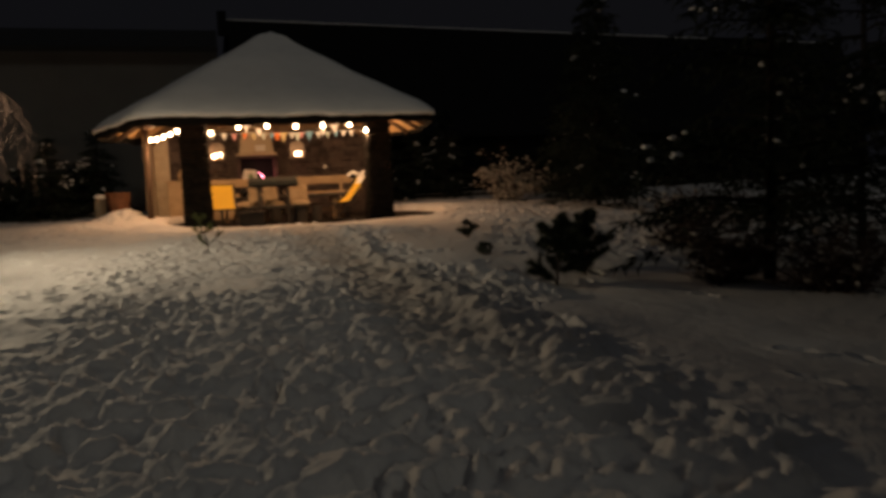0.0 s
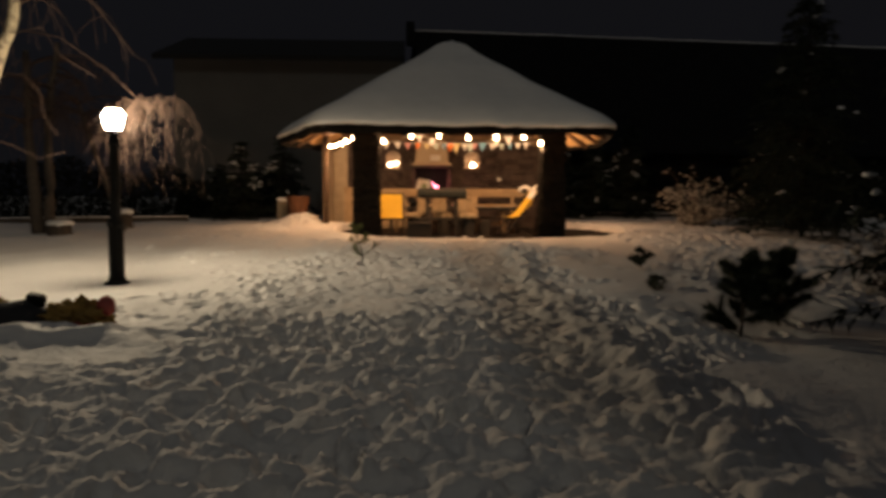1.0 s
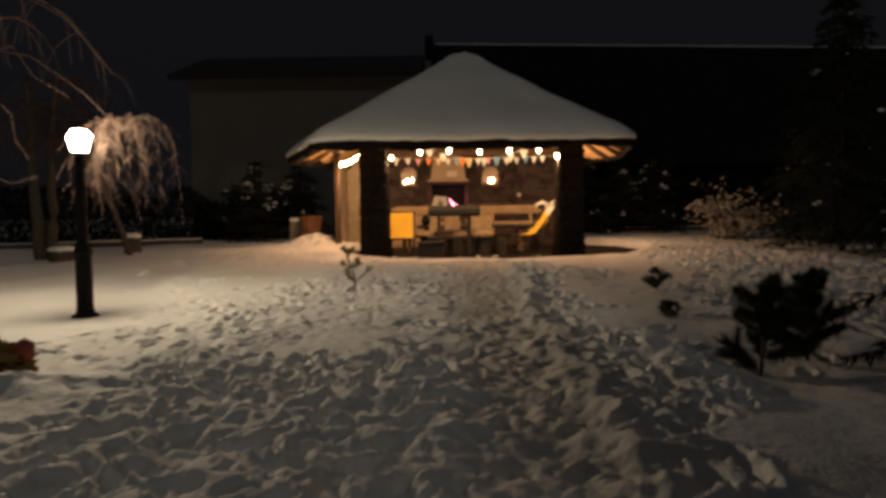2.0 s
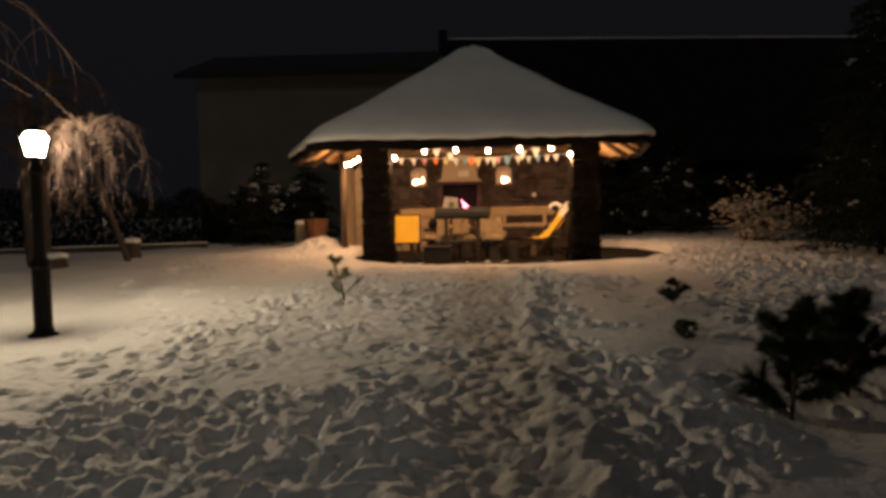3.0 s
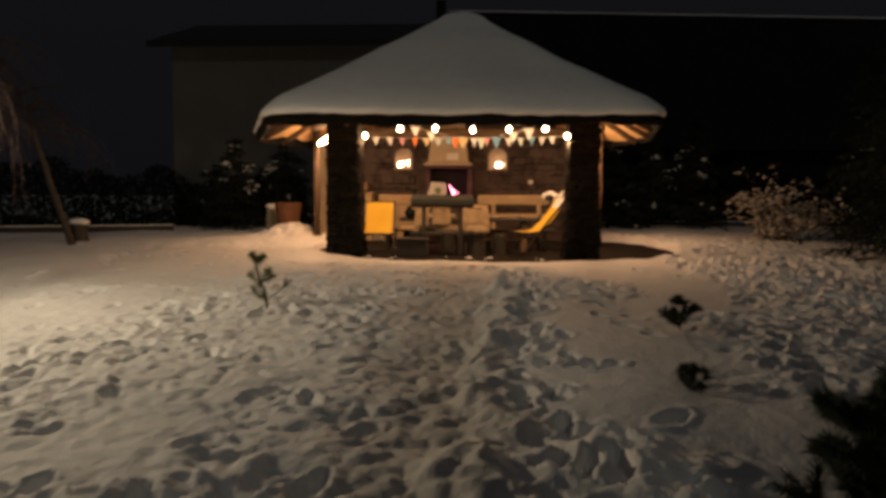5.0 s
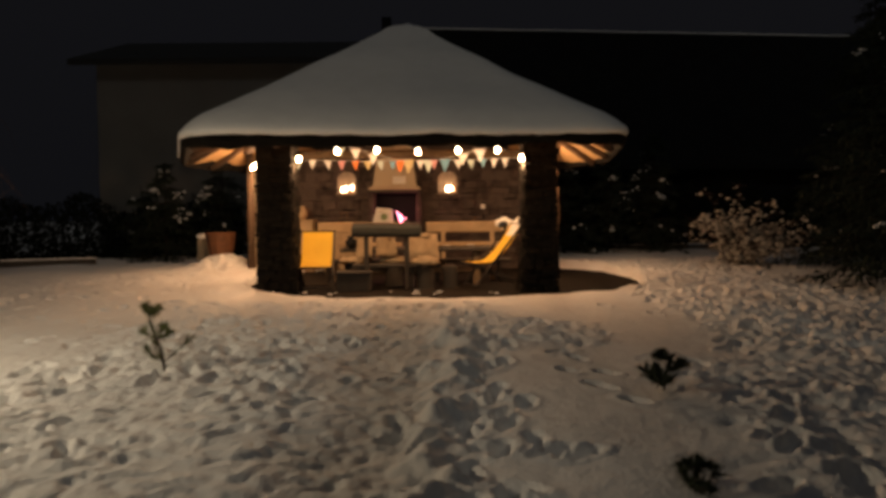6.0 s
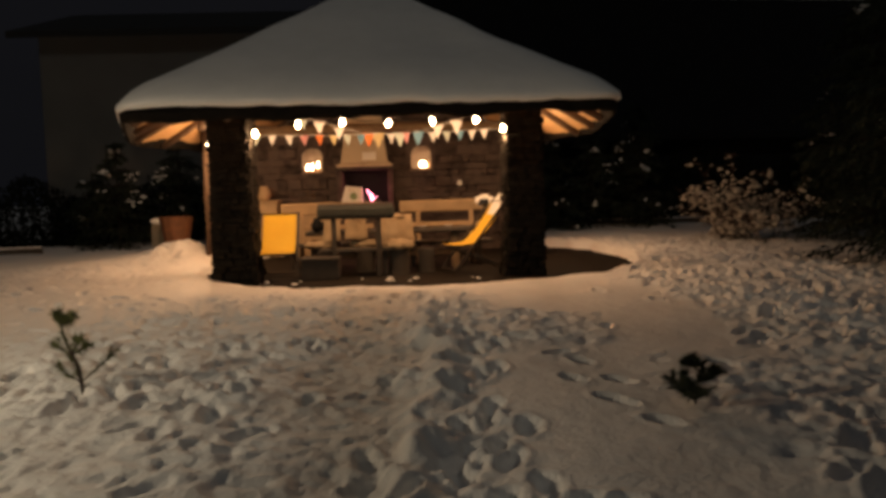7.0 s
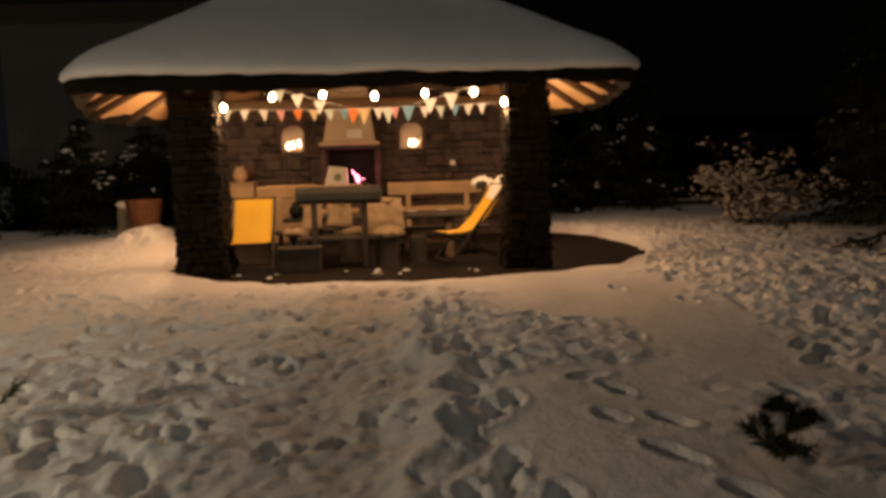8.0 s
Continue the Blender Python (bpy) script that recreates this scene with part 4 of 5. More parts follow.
stump((-6.75, 22.3, gz(-6.75, 22.3)), 0.22, 0.42, 1, "sawn tree stump with a cap of snow")
stump((-7.25, 19.4, gz(-7.25, 19.4)), 0.28, 0.25, 2, "sawn tree stump with a cap of snow")

# heap of covered garden things in the snow
heap = thing("garden_heap", (-2.2, 7.25, gz(-2.2, 7.25) - 0.04), "heap of dead plants, dark bags and toys half buried in snow", "heap")
part("dark_bag", blob((0.34, 0.24, 0.17), (0.10, 0, 0.16), 0.35, 2.5, 4), M_CLOTHDARK, heap, "dark crumpled bag", True)
part("dark_bag", blob((0.26, 0.2, 0.12), (-0.55, -0.10, 0.10), 0.4, 2.5, 9), M_CLOTHDARK, heap, "dark crumpled bag", True)
part("crate", box(0.17, 0.15, 0.15, (0.24, 0.08, 0.33), (8, 12, 20), bevel=0.03), M_BLACK, heap, "small dark crate")
part("dry_leaves", blob((0.32, 0.2, 0.13), (-0.40, 0.18, 0.22), 0.6, 5, 12, 4), M_OCHRE, heap, "dry yellowish leaves")
part("dry_leaves", blob((0.30, 0.2, 0.16), (0.62, 0.05, 0.18), 0.6, 5, 15, 4), M_OCHRE, heap, "dry yellowish leaves")
part("toy", blob((0.08, 0.07, 0.09), (0.90, 0.02, 0.30), 0.3, 3, 2, 2), M_RED, heap, "dull red toy", True)
part("toy", box(0.26, 0.12, 0.1, (0.72, -0.12, 0.12), (0, 6, 15), bevel=0.03), M_RED, heap, "dull red toy")
part("snow_patch", blob((0.45, 0.22, 0.10), (0.55, -0.28, 0.06), 0.3, 2, 6), M_SNOW, heap, "mound of snow", True)

# barrel and planter beside the pavilion
tub = thing("wooden_tub", (-2.12, 24.4, gz(-2, 24.4) + 0.10), "rusty brown tub standing on a heap of snow", "tub")
for k in range(14):
    a = 2 * math.pi * k / 14
    m = pose(0, 0, 0, 0, 0, math.degrees(a)) @ pose(0.29, 0, 0.38, 0, 9, 0)
    s = box(0.03, 0.135, 0.78, bevel=0.008)
    bmesh.ops.transform(s, matrix=m, verts=s.verts)
    part("stave", s, M_BROWN, tub)
part("bottom", lathe([(0.22, 0.0), (0.23, 0.05)], 14), M_BROWN, tub)
part("snow_heap", blob((0.6, 0.45, 0.2), (0.15, -0.25, 0.02), 0.4, 2.5, 4), M_SNOW, tub, "heap of snow round the tub", True)
post2 = thing("stone_post", (-2.72, 25.0, gz(-2.7, 25.0)), "short pale stone post capped with snow", "post")
part("shaft", lathe([(0.18, -0.1), (0.17, 0.6), (0.13, 0.75)], 10), M_PALE, post2)
part("snow_cap", blob((0.19, 0.19, 0.08), (0, 0, 0.75), 0.2, 2, 3), M_SNOW, post2, "cap of snow", True)

# ---- furniture under the roof ----
Z0 = FLOOR_Z


def deck_chair(loc, turn, label, size, width, blanket=False):
    """A folding deck chair: two crossed frames and a slung canvas."""
    ob = thing("deck_chair", loc, label, "deck chair", "yellow deck chairs", turn)
    ob.scale = (size, size, size)
    w = width / 2 + 0.04
    for s in (-1, 1):
        part("rail", box(0.035, 1.36, 0.035, (s * w, 0.02, 0.60), (50, 0, 0), bevel=0.006), M_CHAIR, ob)
        part("brace", box(0.032, 1.15, 0.032, (s * (w - 0.045), 0.05, 0.26), (-22, 0, 0), bevel=0.006), M_CHAIR, ob)
    for y, z in ((0.45, 1.10), (-0.40, 0.10), (-0.44, 0.455), (0.50, 0.06)):
        part("crossbar", tube([(-w, y, z), (w, y, z)], 0.016, 8), M_CHAIR, ob)
    n, rows = 20, 8
    verts, faces = [], []
    for thick in (0.0, 0.008):
        for i in range(n + 1):
            u = i / n
            y = 0.46 - 0.90 * u
            z = 1.11 - 0.76 * u - 0.20 * math.sin(math.pi * u ** 0.9) * (1 - 0.1 * u) + 0.30 * max(0, u - 0.6)
            for j in range(rows + 1):
                verts.append(((j / rows - 0.5) * width, y, z + thick + 0.006 * noise.noise(Vector((j * 0.7, u * 6, 3)))))
    m = rows + 1
    for k in range(2):
        o = k * (n + 1) * m
        for i in range(n):
            for j in range(rows):
                a = o + i * m + j
                faces.append((a, a + 1, a + m + 1, a + m))
    under(mesh_ob("canvas", verts, faces, M_YELLOW, True), ob, "yellow slung canvas")
    if blanket:
        verts, faces = [], []
        for thick in (0.012, 0.034):
            for i in range(13):
                u = -0.10 + 0.25 * i / 12
                y = 0.46 - 0.90 * u
                z = 1.11 - 0.76 * u - 0.20 * math.sin(math.pi * max(u, 0) ** 0.9)
                for j in range(9):
                    verts.append(((j / 8 - 0.5) * width * (0.66 - 0.2 * abs(u)), y, z + thick + 0.020 * noise.noise(Vector((j * 0.9, u * 14, 7)))))
        for k in range(2):
            for i in range(12):
                for j in range(8):
                    a = k * 117 + i * 9 + j
                    faces.append((a, a + 1, a + 10, a + 9))
        rim = [j for j in range(9)] + [9 * i + 8 for i in range(1, 13)] + [108 + j for j in range(7, -1, -1)] + [9 * i for i in range(11, 0, -1)]
        faces += [(a, b, b + 117, a + 117) for a, b in zip(rim, rim[1:] + rim[:1])]
        under(mesh_ob("throw", verts, faces, M_WHITE, True), ob, "pale crumpled throw over the top")
    return ob


deck_chair((0.97, 19.85, Z0), 4, "yellow canvas deck chair standing on the paving", 1.0, 0.56)
deck_chair((4.24, 19.9, Z0), -70, "yellow canvas deck chair with a pale throw over its top", 1.10, 0.46, True)


def rustic_bench(loc, turn, width, label, cover):
    ob = thing("rustic_bench", loc, label, "bench", "benches round the table", turn)
    part("seat", box(width, 0.42, 0.06, (0, 0, 0.45), bevel=0.015), M_DARKWOOD, ob)
    # bulb light put into wood tone: pale where lit, dark seen from behind
    rail = box(width * 0.98, 0.07, 0.23, (0, -0.22, 1.14), (-4, 0, 0), bevel=0.03)
    part("back_rail", rail, M_DARKWOOD if cover else M_WOODLIGHT, ob, "thick plank back")
    if not cover:
        part("lower_rail", box(width * 0.9, 0.05, 0.09, (0, -0.21, 0.78), bevel=0.012), M_WOODLIGHT, ob)
    for s in (-1, 1):
        part("back_post", box(0.085, 0.06, 1.04, (s * width * 0.29, -0.21, 0.52), bevel=0.012), M_DARKWOOD if cover else M_WOODLIGHT, ob)
        part("leg", box(0.08, 0.36, 0.43, (s * width * 0.36, 0.02, 0.215), bevel=0.012), M_DARKWOOD, ob)
    if cover:
        bm = box(width * 1.0, 0.15, 0.22, (0, -0.22, 1.10), bevel=0.05)
        bmesh.ops.subdivide_edges(bm, edges=bm.edges[:], cuts=3, use_grid_fill=True)
        for v in bm.verts:
            v.co += Vector((0, 0.012, 0.018)) * noise.noise(v.co * 5)
        part("blanket", bm, M_BLANKET, ob, "folded grey-green blanket over the back", True)
    return ob


rustic_bench((2.27, 20.15, Z0), 0, 1.30, "wooden bench darkened as its unlit side, a grey-green blanket over its back", True)
rustic_bench((3.86, 21.75, Z0), 180, 1.80, "wooden bench with a thick plank back, bulb light put into its pale tone", False)
rustic_bench((1.60, 21.75, Z0), 180, 1.9, "wooden bench with a thick plank back, bulb light put into its pale tone", False)

# chest under the bench
chest = thing("wooden_chest", (1.68, 19.75, Z0), "dark low wooden chest on the paving", "chest")
part("body", box(0.62, 0.36, 0.32, (0, 0, 0.16), bevel=0.012), M_DARKWOOD, chest)
part("lid", box(0.66, 0.40, 0.05, (0, 0, 0.346), bevel=0.012), M_DARKWOOD, chest)

# long log table
table = thing("log_table", (2.75, 21.0, Z0), "long rustic table with a thick dark plank top", "table")
part("tabletop", box(3.2, 0.75, 0.08, (0.15, 0, 0.72), bevel=0.03), M_DARKWOOD, table)
for s in (-1, 1):
    part("trestle", box(0.14, 0.55, 0.68, (0.15 + s * 1.1, 0, 0.34), bevel=0.03), M_WOOD, table)
part("stretcher", box(2.2, 0.1, 0.1, (0.15, 0, 0.3), bevel=0.02), M_WOOD, table)
TOP = Z0 + 0.762


def log_stool(x, y, r, h, label, fleece=True):
    ob = thing("log_stool", (x, y, Z0), label, "stool", "stools round the table")
    part("log", lathe([(r * 1.05, 0), (r, 0.05), (r * 0.97, h - 0.03), (r * 0.9, h)], 14), M_DARKWOOD, ob)
    if fleece:
        part("fleece", blob((r * 1.55, r * 1.3, 0.11), (0, 0, h + 0.05), 0.45, 3, x * 3, 3), M_CREAM, ob, "shaggy cream fleece", True)
    return ob


log_stool(2.98, 20.15, 0.17, 0.46, "log stool covered with a shaggy cream fleece")
log_stool(3.45, 20.45, 0.15, 0.42, "bare dark log stool", False)
log_stool(1.55, 20.75, 0.17, 0.46, "log stool covered with a shaggy cream fleece")
log_stool(2.35, 20.8, 0.17, 0.46, "log stool covered with a shaggy cream fleece")

# fleeces hanging over the table's front edge
def fleece_throw(x, z, w, h, seed):
    ob = thing("fleece_throw", (x, 20.60, z), "shaggy cream fleece hanging over the table edge", "throw", "fleeces on the table")
    bm = box(w, 0.05, h, (0, 0, -h / 2 + 0.03), bevel=0.02)
    bmesh.ops.subdivide_edges(bm, edges=bm.edges[:], cuts=4, use_grid_fill=True)
    for v in bm.verts:
        k = noise.noise(v.co * 4 + Vector((seed, 0, 0)))
        v.co += Vector((0.06 * k, 0.05 * noise.noise(v.co * 9), 0.09 * noise.noise(v.co * 5 + Vector((0, seed, 0)))))
    part("drape", bm, M_CREAM, ob, smooth=True)
    part("fold", blob((w * 0.5, 0.16, 0.05), (0, 0.10, 0.05), 0.4, 3, seed, 3), M_CREAM, ob, "fold lying on the table top", True)


fleece_throw(1.80, TOP + 0.16, 0.34, 0.36, 1.0)
fleece_throw(2.22, TOP + 0.16, 0.36, 0.34, 2.0)
fleece_throw(2.95, TOP + 0.18, 0.55, 0.44, 3.0)
vase = thing("dark_vase", (1.52, 20.65, TOP), "dark round vase on the table", "vase")
part("body", lathe([(0.06, 0), (0.10, 0.06), (0.11, 0.13), (0.05, 0.2), (0.07, 0.24)], 14), M_BLACK, vase, smooth=True)
ball = thing("white_cushion", (4.50, 20.35, Z0 + 1.22), "white cushion with a dark patch behind the deck chair", "cushion")
part("cover", blob((0.17, 0.08, 0.11), (0, 0, 0.0), 0.5, 2.5, 3, 3), M_WHITE, ball, smooth=True)
part("patch", blob((0.10, 0.05, 0.07), (-0.02, -0.055, -0.02), 0.3, 2.5, 5, 3), M_CLOTHDARK, ball, "dark patch", True)

def snow_clods(spots, seed):
    rng = random.Random(seed)
    bm = bmesh.new()
    for x, y, spread, count in spots:
        for _ in range(count):
            r = rng.uniform(0.014, 0.036)
            blob((r * rng.uniform(1.0, 1.8), r, r * 0.6), (x + rng.gauss(0, spread), y + rng.gauss(0, 0.2), Z0 + 0.3 * r), 0.6, 2.2, rng.uniform(0, 50), 2, bm)
    tagged(part("snow_clods", bm, M_SNOW, smooth=True), "small clods of snow trodden onto the dark paving", "snow", kind="stuff")


snow_clods(((2.65, 19.35, 0.30, 4), (3.15, 19.3, 0.22, 4), (0.95, 19.55, 0.20, 4), (4.0, 19.3, 0.4, 2)), 3)

# sideboards along the back wall
def sideboard(x, y, w, h, label):
    ob = thing("sideboard", (x, y, Z0), label, "cabinet", "cabinets along the back wall")
    part("body", box(w, 0.5, h - 0.05, (0, 0, (h - 0.05) / 2), bevel=0.012), M_WOODLIGHT, ob)
    part("top", box(w + 0.06, 0.56, 0.05, (0, 0, h - 0.022), bevel=0.012), M_WOODLIGHT, ob)
    for s in (-1, 1):
        d = part("door", box(w / 2 - 0.03, 0.025, h - 0.16, (s * w / 4, -0.262, (h - 0.05) / 2), bevel=0.006), M_WOODLIGHT, ob)
        part("knob", blob((0.015, 0.015, 0.015), (s * 0.05, -0.285, h * 0.55), 0, sub=1), M_BLACK, d)
    return ob


sideboard(-0.30, 25.0, 0.78, 1.32, "pale wooden cabinet against the stone wall")
sideboard(0.85, 25.0, 0.98, 1.24, "pale wooden cabinet against the stone wall")
jug = thing("jug", (-0.22, 24.9, Z0 + 1.325), "amber round jug on the cabinet", "jug")
part("body", lathe([(0.10, 0), (0.15, 0.08), (0.15, 0.22), (0.09, 0.30), (0.10, 0.34)], 16), M_WOODLIGHT, jug, smooth=True)
part("handle", tube([(0.14, 0, 0.10), (0.22, 0, 0.14), (0.21, 0, 0.24), (0.12, 0, 0.28)], 0.015, 6), M_BROWN, jug)
for x, h in ((0.78, 0.26), (0.92, 0.22)):
    b = thing("bottle", (x, 24.9, Z0 + 1.245), "dark glass bottle on the cabinet", "bottle", "bottles on the cabinet")
    part("body", lathe([(0.04, 0), (0.042, h * 0.6), (0.018, h * 0.75), (0.016, h)], 12), M_GLASS, b, smooth=True)
    part("cork", lathe([(0.014, h + 0.002), (0.014, h + 0.03)], 8), M_WOOD, b)

# paper bag, hearth fire, plates on the table
bag = thing("paper_bag", (1.83, 24.72, Z0 + 1.10), "white paper carrier bag with a round green print", "bag")
bm = bmesh.new()
lo = [bm.verts.new(p) for p in ((-0.27, -0.09, 0), (0.27, -0.09, 0), (0.27, 0.09, 0), (-0.27, 0.09, 0))]
hi = [bm.verts.new(p) for p in ((-0.14, -0.07, 0.50), (0.24, -0.09, 0.46), (0.24, 0.06, 0.47), (-0.14, 0.06, 0.51))]
for k in range(4):
    bm.faces.new((lo[k], lo[(k + 1) % 4], hi[(k + 1) % 4], hi[k]))
bm.faces.new(lo[::-1])
part("body", bm, M_WHITE, bag)
part("print", lathe([(0.085, 0), (0.085, 0.004)], 20), material("green_print", (0.18, 0.24, 0.12), 0.8), bag, "round green print").matrix_basis = pose(0.05, -0.092, 0.27, 87, 0, 0)
for y in (-0.09, 0.07):
    part("handle", tube([(-0.06, y, 0.34), (-0.04, y, 0.43), (0.04, y, 0.43), (0.07, y, 0.34)], 0.006, 5), M_OCHRE, bag)
fire = thing("hearth_fire", (2.32, 25.05, Z0 + 1.10), "small pinkish fire burning in the open hearth", "fire")
for k in range(4):
    part("firewood", tube([(-0.25 + 0.05 * k, -0.06 + 0.04 * k, 0.05 + 0.02 * k), (0.22 - 0.04 * k, 0.10 - 0.05 * k, 0.07 + 0.04 * k)], 0.04, 8), M_BARK, fire)
for x, y, z, w, h, t in ((-0.04, 0, 0.22, 0.042, 0.11, -14), (-0.13, 0.03, 0.36, 0.016, 0.07, -25), (0.06, 0.02, 0.17, 0.03, 0.07, 10)):
    f = part("flame", blob((w, w * 0.8, h), (0, 0, 0), 0.45, 3, x * 30, 3), M_PINK, fire, "pink-white flame", True)
    f.matrix_basis = pose(x, y, z, 0, t, 0)
point_lamp("firelight", (2.30, 24.86, Z0 + 1.40), 14.0, (1.0, 0.22, 0.26), 0.08)
for k, (x, y) in enumerate(((1.70, 21.0), (2.75, 21.3), (3.4, 21.1), (3.9, 21.35))):
    p = thing("plate", (x, y, TOP), "small plate on the table", "plate", "dishes on the table")
    part("dish", lathe([(0.05, 0), (0.10, 0.018), (0.105, 0.02), (0.09, 0.014)], 18), M_WHITE, p)
for k, (x, y) in enumerate(((1.45, 21.2), (2.62, 21.1), (3.15, 21.35))):
    p = thing("glass_jar", (x, y, TOP), "small clear glass jar on the table", "jar", "dishes on the table")
    part("body", lathe([(0.035, 0), (0.04, 0.10), (0.03, 0.12)], 12), M_GLASS, p, smooth=True)
    part("lid", lathe([(0.032, 0.122), (0.032, 0.14)], 12), M_WOOD, p)
pot = thing("kettle", (1.58, 21.1, TOP + 0.02), "small black kettle on the table", "kettle")
part("body", lathe([(0.08, -0.02), (0.11, 0.04), (0.09, 0.12), (0.03, 0.15)], 14), M_BLACK, pot, smooth=True)
part("spout", tube([(0.09, 0, 0.05), (0.16, 0, 0.10)], [0.02, 0.012], 8), M_BLACK, pot)
part("handle", tube([(-0.07, 0, 0.12), (-0.04, 0, 0.21), (0.04, 0, 0.21), (0.07, 0, 0.12)], 0.008, 6), M_BLACK, pot)

# ---- bunting ----
FLAGS = {nme: material("flag_" + nme, c, 0.9, scale=12, amount=0.2, bump=0.2) for nme, c in
         (("white", (0.60, 0.58, 0.56)), ("blue", (0.14, 0.28, 0.38)), ("orange", (0.62, 0.17, 0.04)), ("pink", (0.50, 0.24, 0.24)), ("sand", (0.48, 0.38, 0.20)), ("pale", (0.42, 0.48, 0.44)))}


def bunting(y, ends, flags, width, size, seed, label):
    """Pennants of the given colours along a cord at the depth y; each flag is (x, z of its top edge, colour, scale)."""
    rng = random.Random(seed)
    ob = thing("bunting", (ends[0][0], y, ends[0][1]), label, "bunting", "bunting under the beam")
    o = Vector((ends[0][0], 0, ends[0][1]))
    cord = [Vector((ends[0][0], 0, ends[0][1]))] + [Vector((f[0], 0, f[1])) for f in flags] + [Vector((ends[1][0], 0, ends[1][1]))]
    part("cord", tube([c - o for c in cord], 0.004, 4), M_WHITE, ob)
    for x, z, colour, k in flags:
        w, s = width * k * 0.5, size * k
        tilt = rng.uniform(-0.012, 0.012)
        p, q = Vector((x - w, rng.uniform(-0.015, 0.015), z - tilt)) - o, Vector((x + w, rng.uniform(-0.015, 0.015), z + tilt)) - o
        tip = (p + q) / 2 + Vector((rng.uniform(-0.02, 0.02), rng.uniform(-0.03, 0.03), -s))
        belly = (p + q) / 2 + Vector((0, rng.uniform(-0.025, 0.025), -s * 0.4))
        th = Vector((0, 0.003, 0))
        vs = [p, q, tip, belly, p + th, q + th, tip + th, belly + th]
        fs = [(0, 3, 1), (1, 3, 2), (2, 3, 0), (4, 5, 7), (5, 6, 7), (6, 4, 7), (0, 1, 5, 4), (1, 2, 6, 5), (2, 0, 4, 6)]
        under(mesh_ob("pennant", vs, fs, FLAGS[colour]), ob)


LOWER = [(0.54, 2.98, "pale", 1.0), (0.81, 2.98, "white", 1.0), (1.1, 2.97, "white", 1.0), (1.37, 2.96, "pink", 1.0), (1.64, 2.96, "orange", 1.0), (1.88, 2.95, "sand", 1.0), (2.13, 2.95, "pale", 1.0), (2.37, 2.95, "blue", 1.0), (2.5, 2.96, "orange", 1.3), (2.68, 2.96, "sand", 1.45), (2.9, 2.95, "white", 1.0), (3.05, 2.96, "pale", 1.35), (3.16, 2.96, "pink", 1.0), (3.38, 2.98, "blue", 1.4), (3.63, 2.96, "white", 1.0), (3.88, 2.96, "pale", 1.0), (4.12, 2.98, "blue", 1.0), (4.34, 2.98, "white", 1.0), (4.55, 2.99, "white", 1.0)]
bunting(20.6, ((0.40, 2.98), (4.86, 2.99)), LOWER, 0.15, 0.185, 4, "string of small coloured cloth pennants under the roof")
bunting(20.3, ((1.20, 3.28), (2.35, 2.98)), [(1.40, 3.24, "pale", 0.9), (1.68, 3.17, "white", 1.0), (2.02, 3.06, "white", 0.95)], 0.20, 0.225, 9, "string of larger pale cloth pennants under the roof")
bunting(20.3, ((3.45, 2.98), (4.6, 3.30)), [(3.72, 3.05, "white", 1.0), (4.04, 3.13, "white", 1.1), (4.36, 3.24, "white", 0.95)], 0.20, 0.23, 12, "string of larger pale cloth pennants under the roof")

# ---- far buildings ----
house = thing("house", (0, 0, 0), "two-storey rendered house beyond the garden in the dark", "house")
part("wall", box(8.95, 8.0, 7.1, (-3.38, 34.6, 3.55), bevel=0.02), M_RENDER, house)
bm = bmesh.new()
prof = [(29.9, 6.95), (34.6, 8.5), (39.3, 6.95), (39.3, 6.75), (34.6, 8.25), (29.9, 6.75)]
ends = []
for x in (-8.45, 1.14):
    ends.append([bm.verts.new((x, y, z)) for y, z in prof])
for k in range(6):
    bm.faces.new((ends[0][k], ends[0][(k + 1) % 6], ends[1][(k + 1) % 6], ends[1][k]))
bm.faces.new(ends[0][::-1])
bm.faces.new(ends[1])
part("roof", bm, M_HOUSEROOF, house, "dark sheet roof")
barn = thing("barn", (0, 0, 0), "long dark barn with a thin line of snow on its ridge", "barn")
barn.matrix_basis = pose(1.55, 33.9, 0, 0, 0, 6) @ pose(-1.55, -33.9, 0)
part("wall", box(34.0, 8.0, 4.0, (20.5, 35.5, 2.0), bevel=0.02), M_ROOF, barn)
bm = bmesh.new()
prof = [(30.6, 3.6), (33.9, 8.80), (40.5, 3.6), (40.5, 3.4), (33.9, 8.55), (30.6, 3.4)]
ends = []
for x in (1.55, 38):
    ends.append([bm.verts.new((x, y, z)) for y, z in prof])
for k in range(6):
    bm.faces.new((ends[0][k], ends[0][(k + 1) % 6], ends[1][(k + 1) % 6], ends[1][k]))
bm.faces.new(ends[0][::-1])
bm.faces.new(ends[1])
part("roof", bm, M_ROOF, barn, "steep dark sheet roof")
part("ridge_snow", tube([(1.6 + k * 1.2, 33.9 + 0.02 * math.sin(k * 2), 8.83 + 0.015 * math.sin(k * 3.1)) for k in range(31)], 0.03, 7), M_SNOW, barn, "thin line of snow on the ridge", True)
part("chimney", box(0.34, 0.34, 1.0, (1.35, 33.4, 8.55), bevel=0.02), M_ROOF, barn)

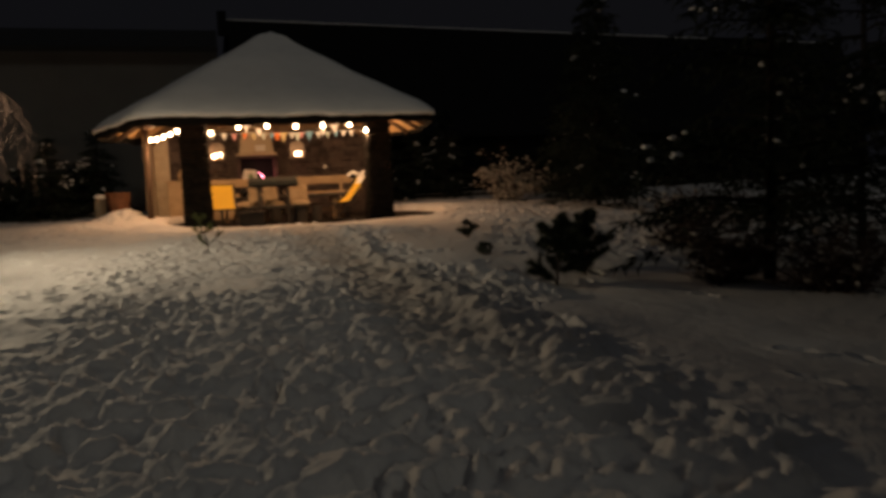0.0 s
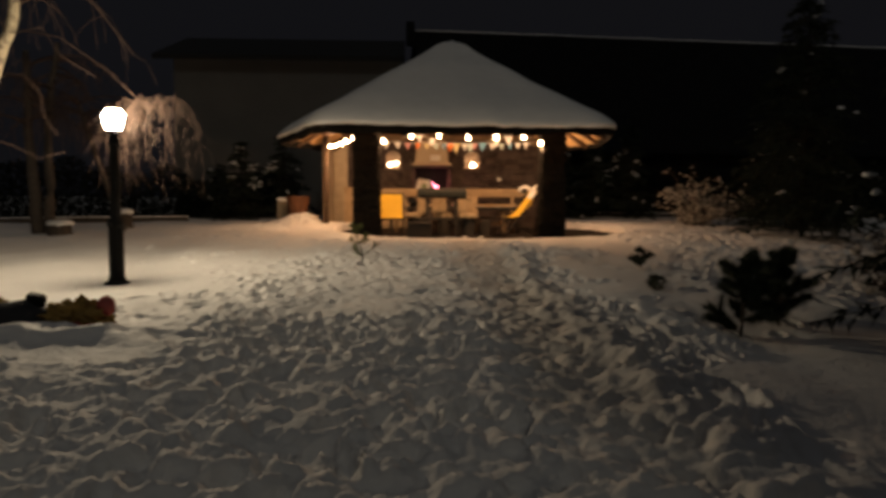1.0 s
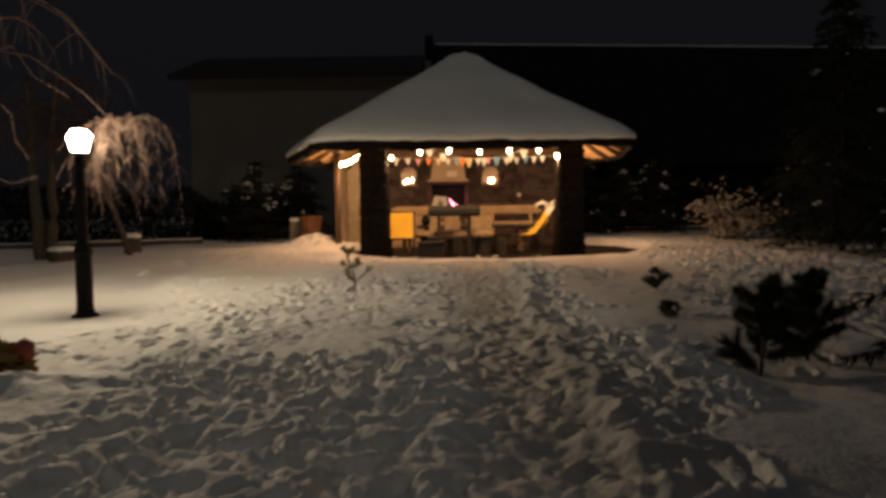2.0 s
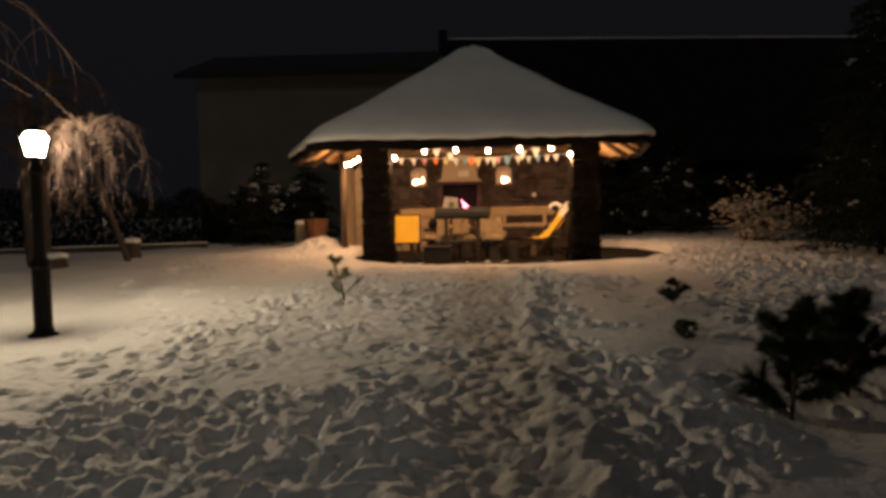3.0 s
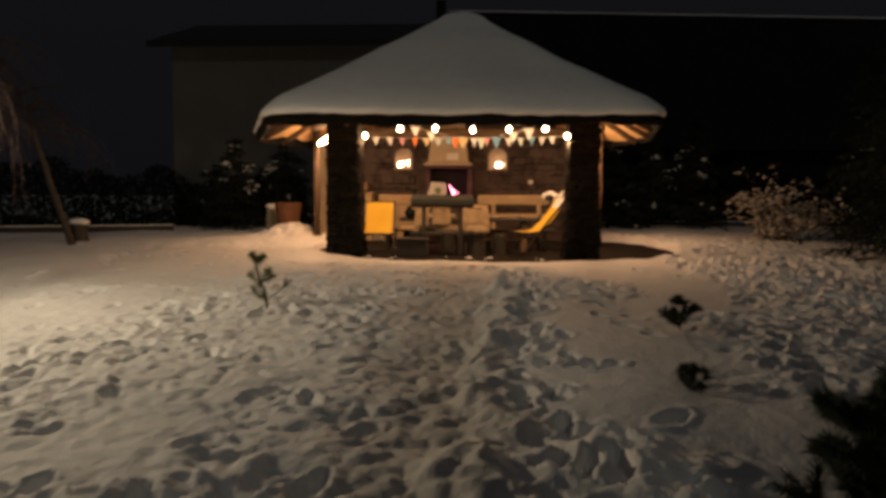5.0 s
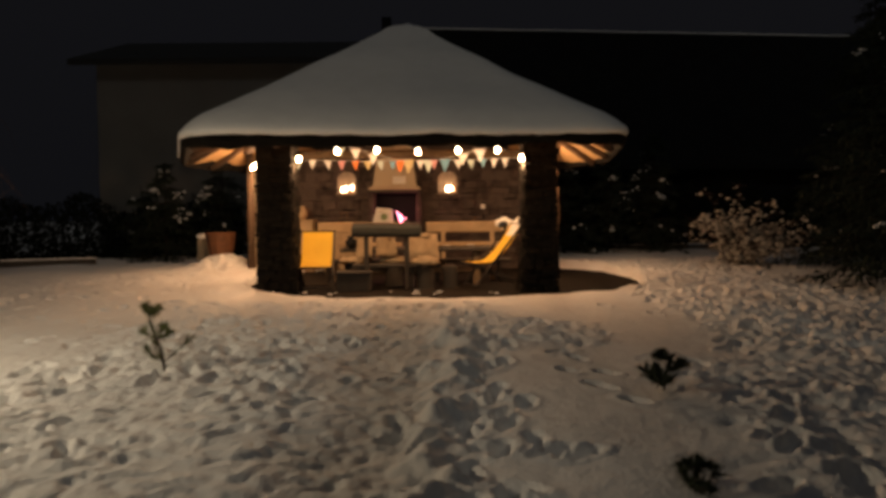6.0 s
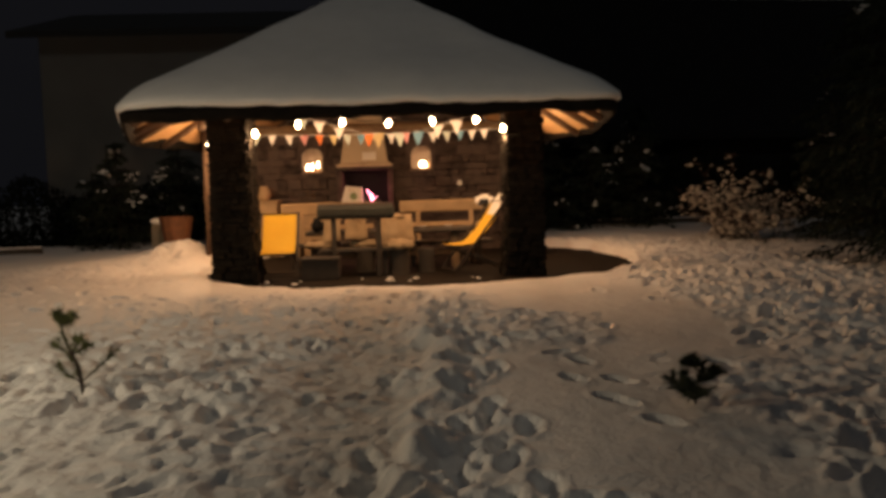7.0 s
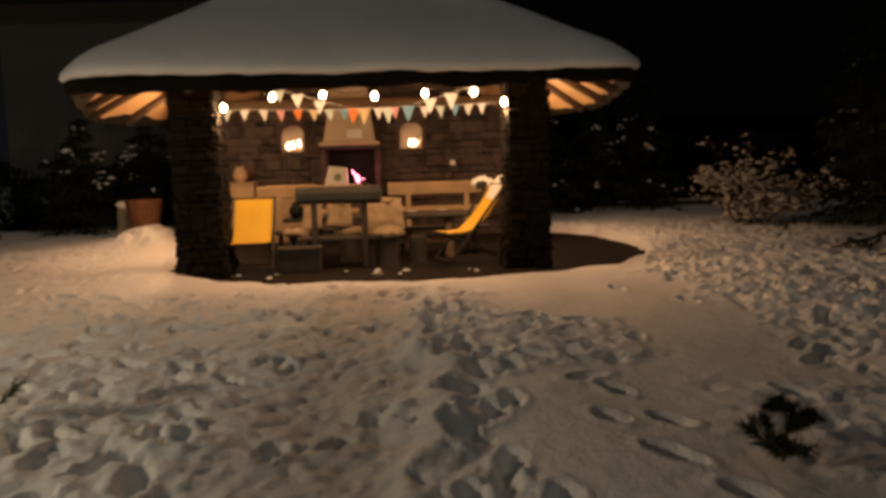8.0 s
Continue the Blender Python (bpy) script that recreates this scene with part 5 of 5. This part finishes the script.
# low timber edging at the end of the lawn
for name, a, b in (("timber_edging", (-13.0, 24.2), (-6.2, 26.6)), ("timber_edging", (8.6, 29.6), (12.6, 29.3))):
    za, zb = gz(*a), gz(*b)
    e = thing(name, (a[0], a[1], za), "low dark timber edging topped with snow", "edging", "timber edging")
    d = Vector((b[0] - a[0], b[1] - a[1], zb - za))
    part("beam", tube([Vector((0, 0, 0.06)), d * 0.5 + Vector((0, 0, 0.07)), d + Vector((0, 0, 0.06))], 0.10, 8), M_DARKWOOD, e)
    part("snow_cap", tube([Vector((0, 0, 0.15)), d * 0.5 + Vector((0, 0, 0.16)), d + Vector((0, 0, 0.15))], 0.03, 8), M_SNOW, e, "strip of snow", True)


def hedge(a, b, h, thick, seed, label):
    """A dark clipped-out thicket: a mass of small leaves and twigs between two points."""
    rng = random.Random(seed)
    d = Vector((b[0] - a[0], b[1] - a[1], 0))
    side = Vector((-d.y, d.x, 0)).normalized()
    tris = []
    for _ in range(int(d.length * h * 620)):
        t = rng.random()
        top = h * (0.8 + 0.35 * noise.noise(Vector((t * d.length * 0.8, seed, 0))))
        p = d * t + side * rng.uniform(-0.5, 0.5) * thick + Vector((0, 0, top * rng.random() ** 1.5 - 0.05))
        o = Vector((rng.gauss(0, 1), rng.gauss(0, 1), rng.gauss(0, 1))).normalized() * rng.uniform(0.10, 0.22)
        w = o.cross(Vector((rng.gauss(0, 1), rng.gauss(0, 1), 1))).normalized() * 0.04
        tris += [p - w, p + w, p + o]
    fs = np.arange(len(tris)).reshape(-1, 3)
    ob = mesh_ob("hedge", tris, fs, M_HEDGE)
    ob.location = (a[0], a[1], gz(*a))
    tagged(ob, label, "hedge", "hedges round the garden", "stuff")


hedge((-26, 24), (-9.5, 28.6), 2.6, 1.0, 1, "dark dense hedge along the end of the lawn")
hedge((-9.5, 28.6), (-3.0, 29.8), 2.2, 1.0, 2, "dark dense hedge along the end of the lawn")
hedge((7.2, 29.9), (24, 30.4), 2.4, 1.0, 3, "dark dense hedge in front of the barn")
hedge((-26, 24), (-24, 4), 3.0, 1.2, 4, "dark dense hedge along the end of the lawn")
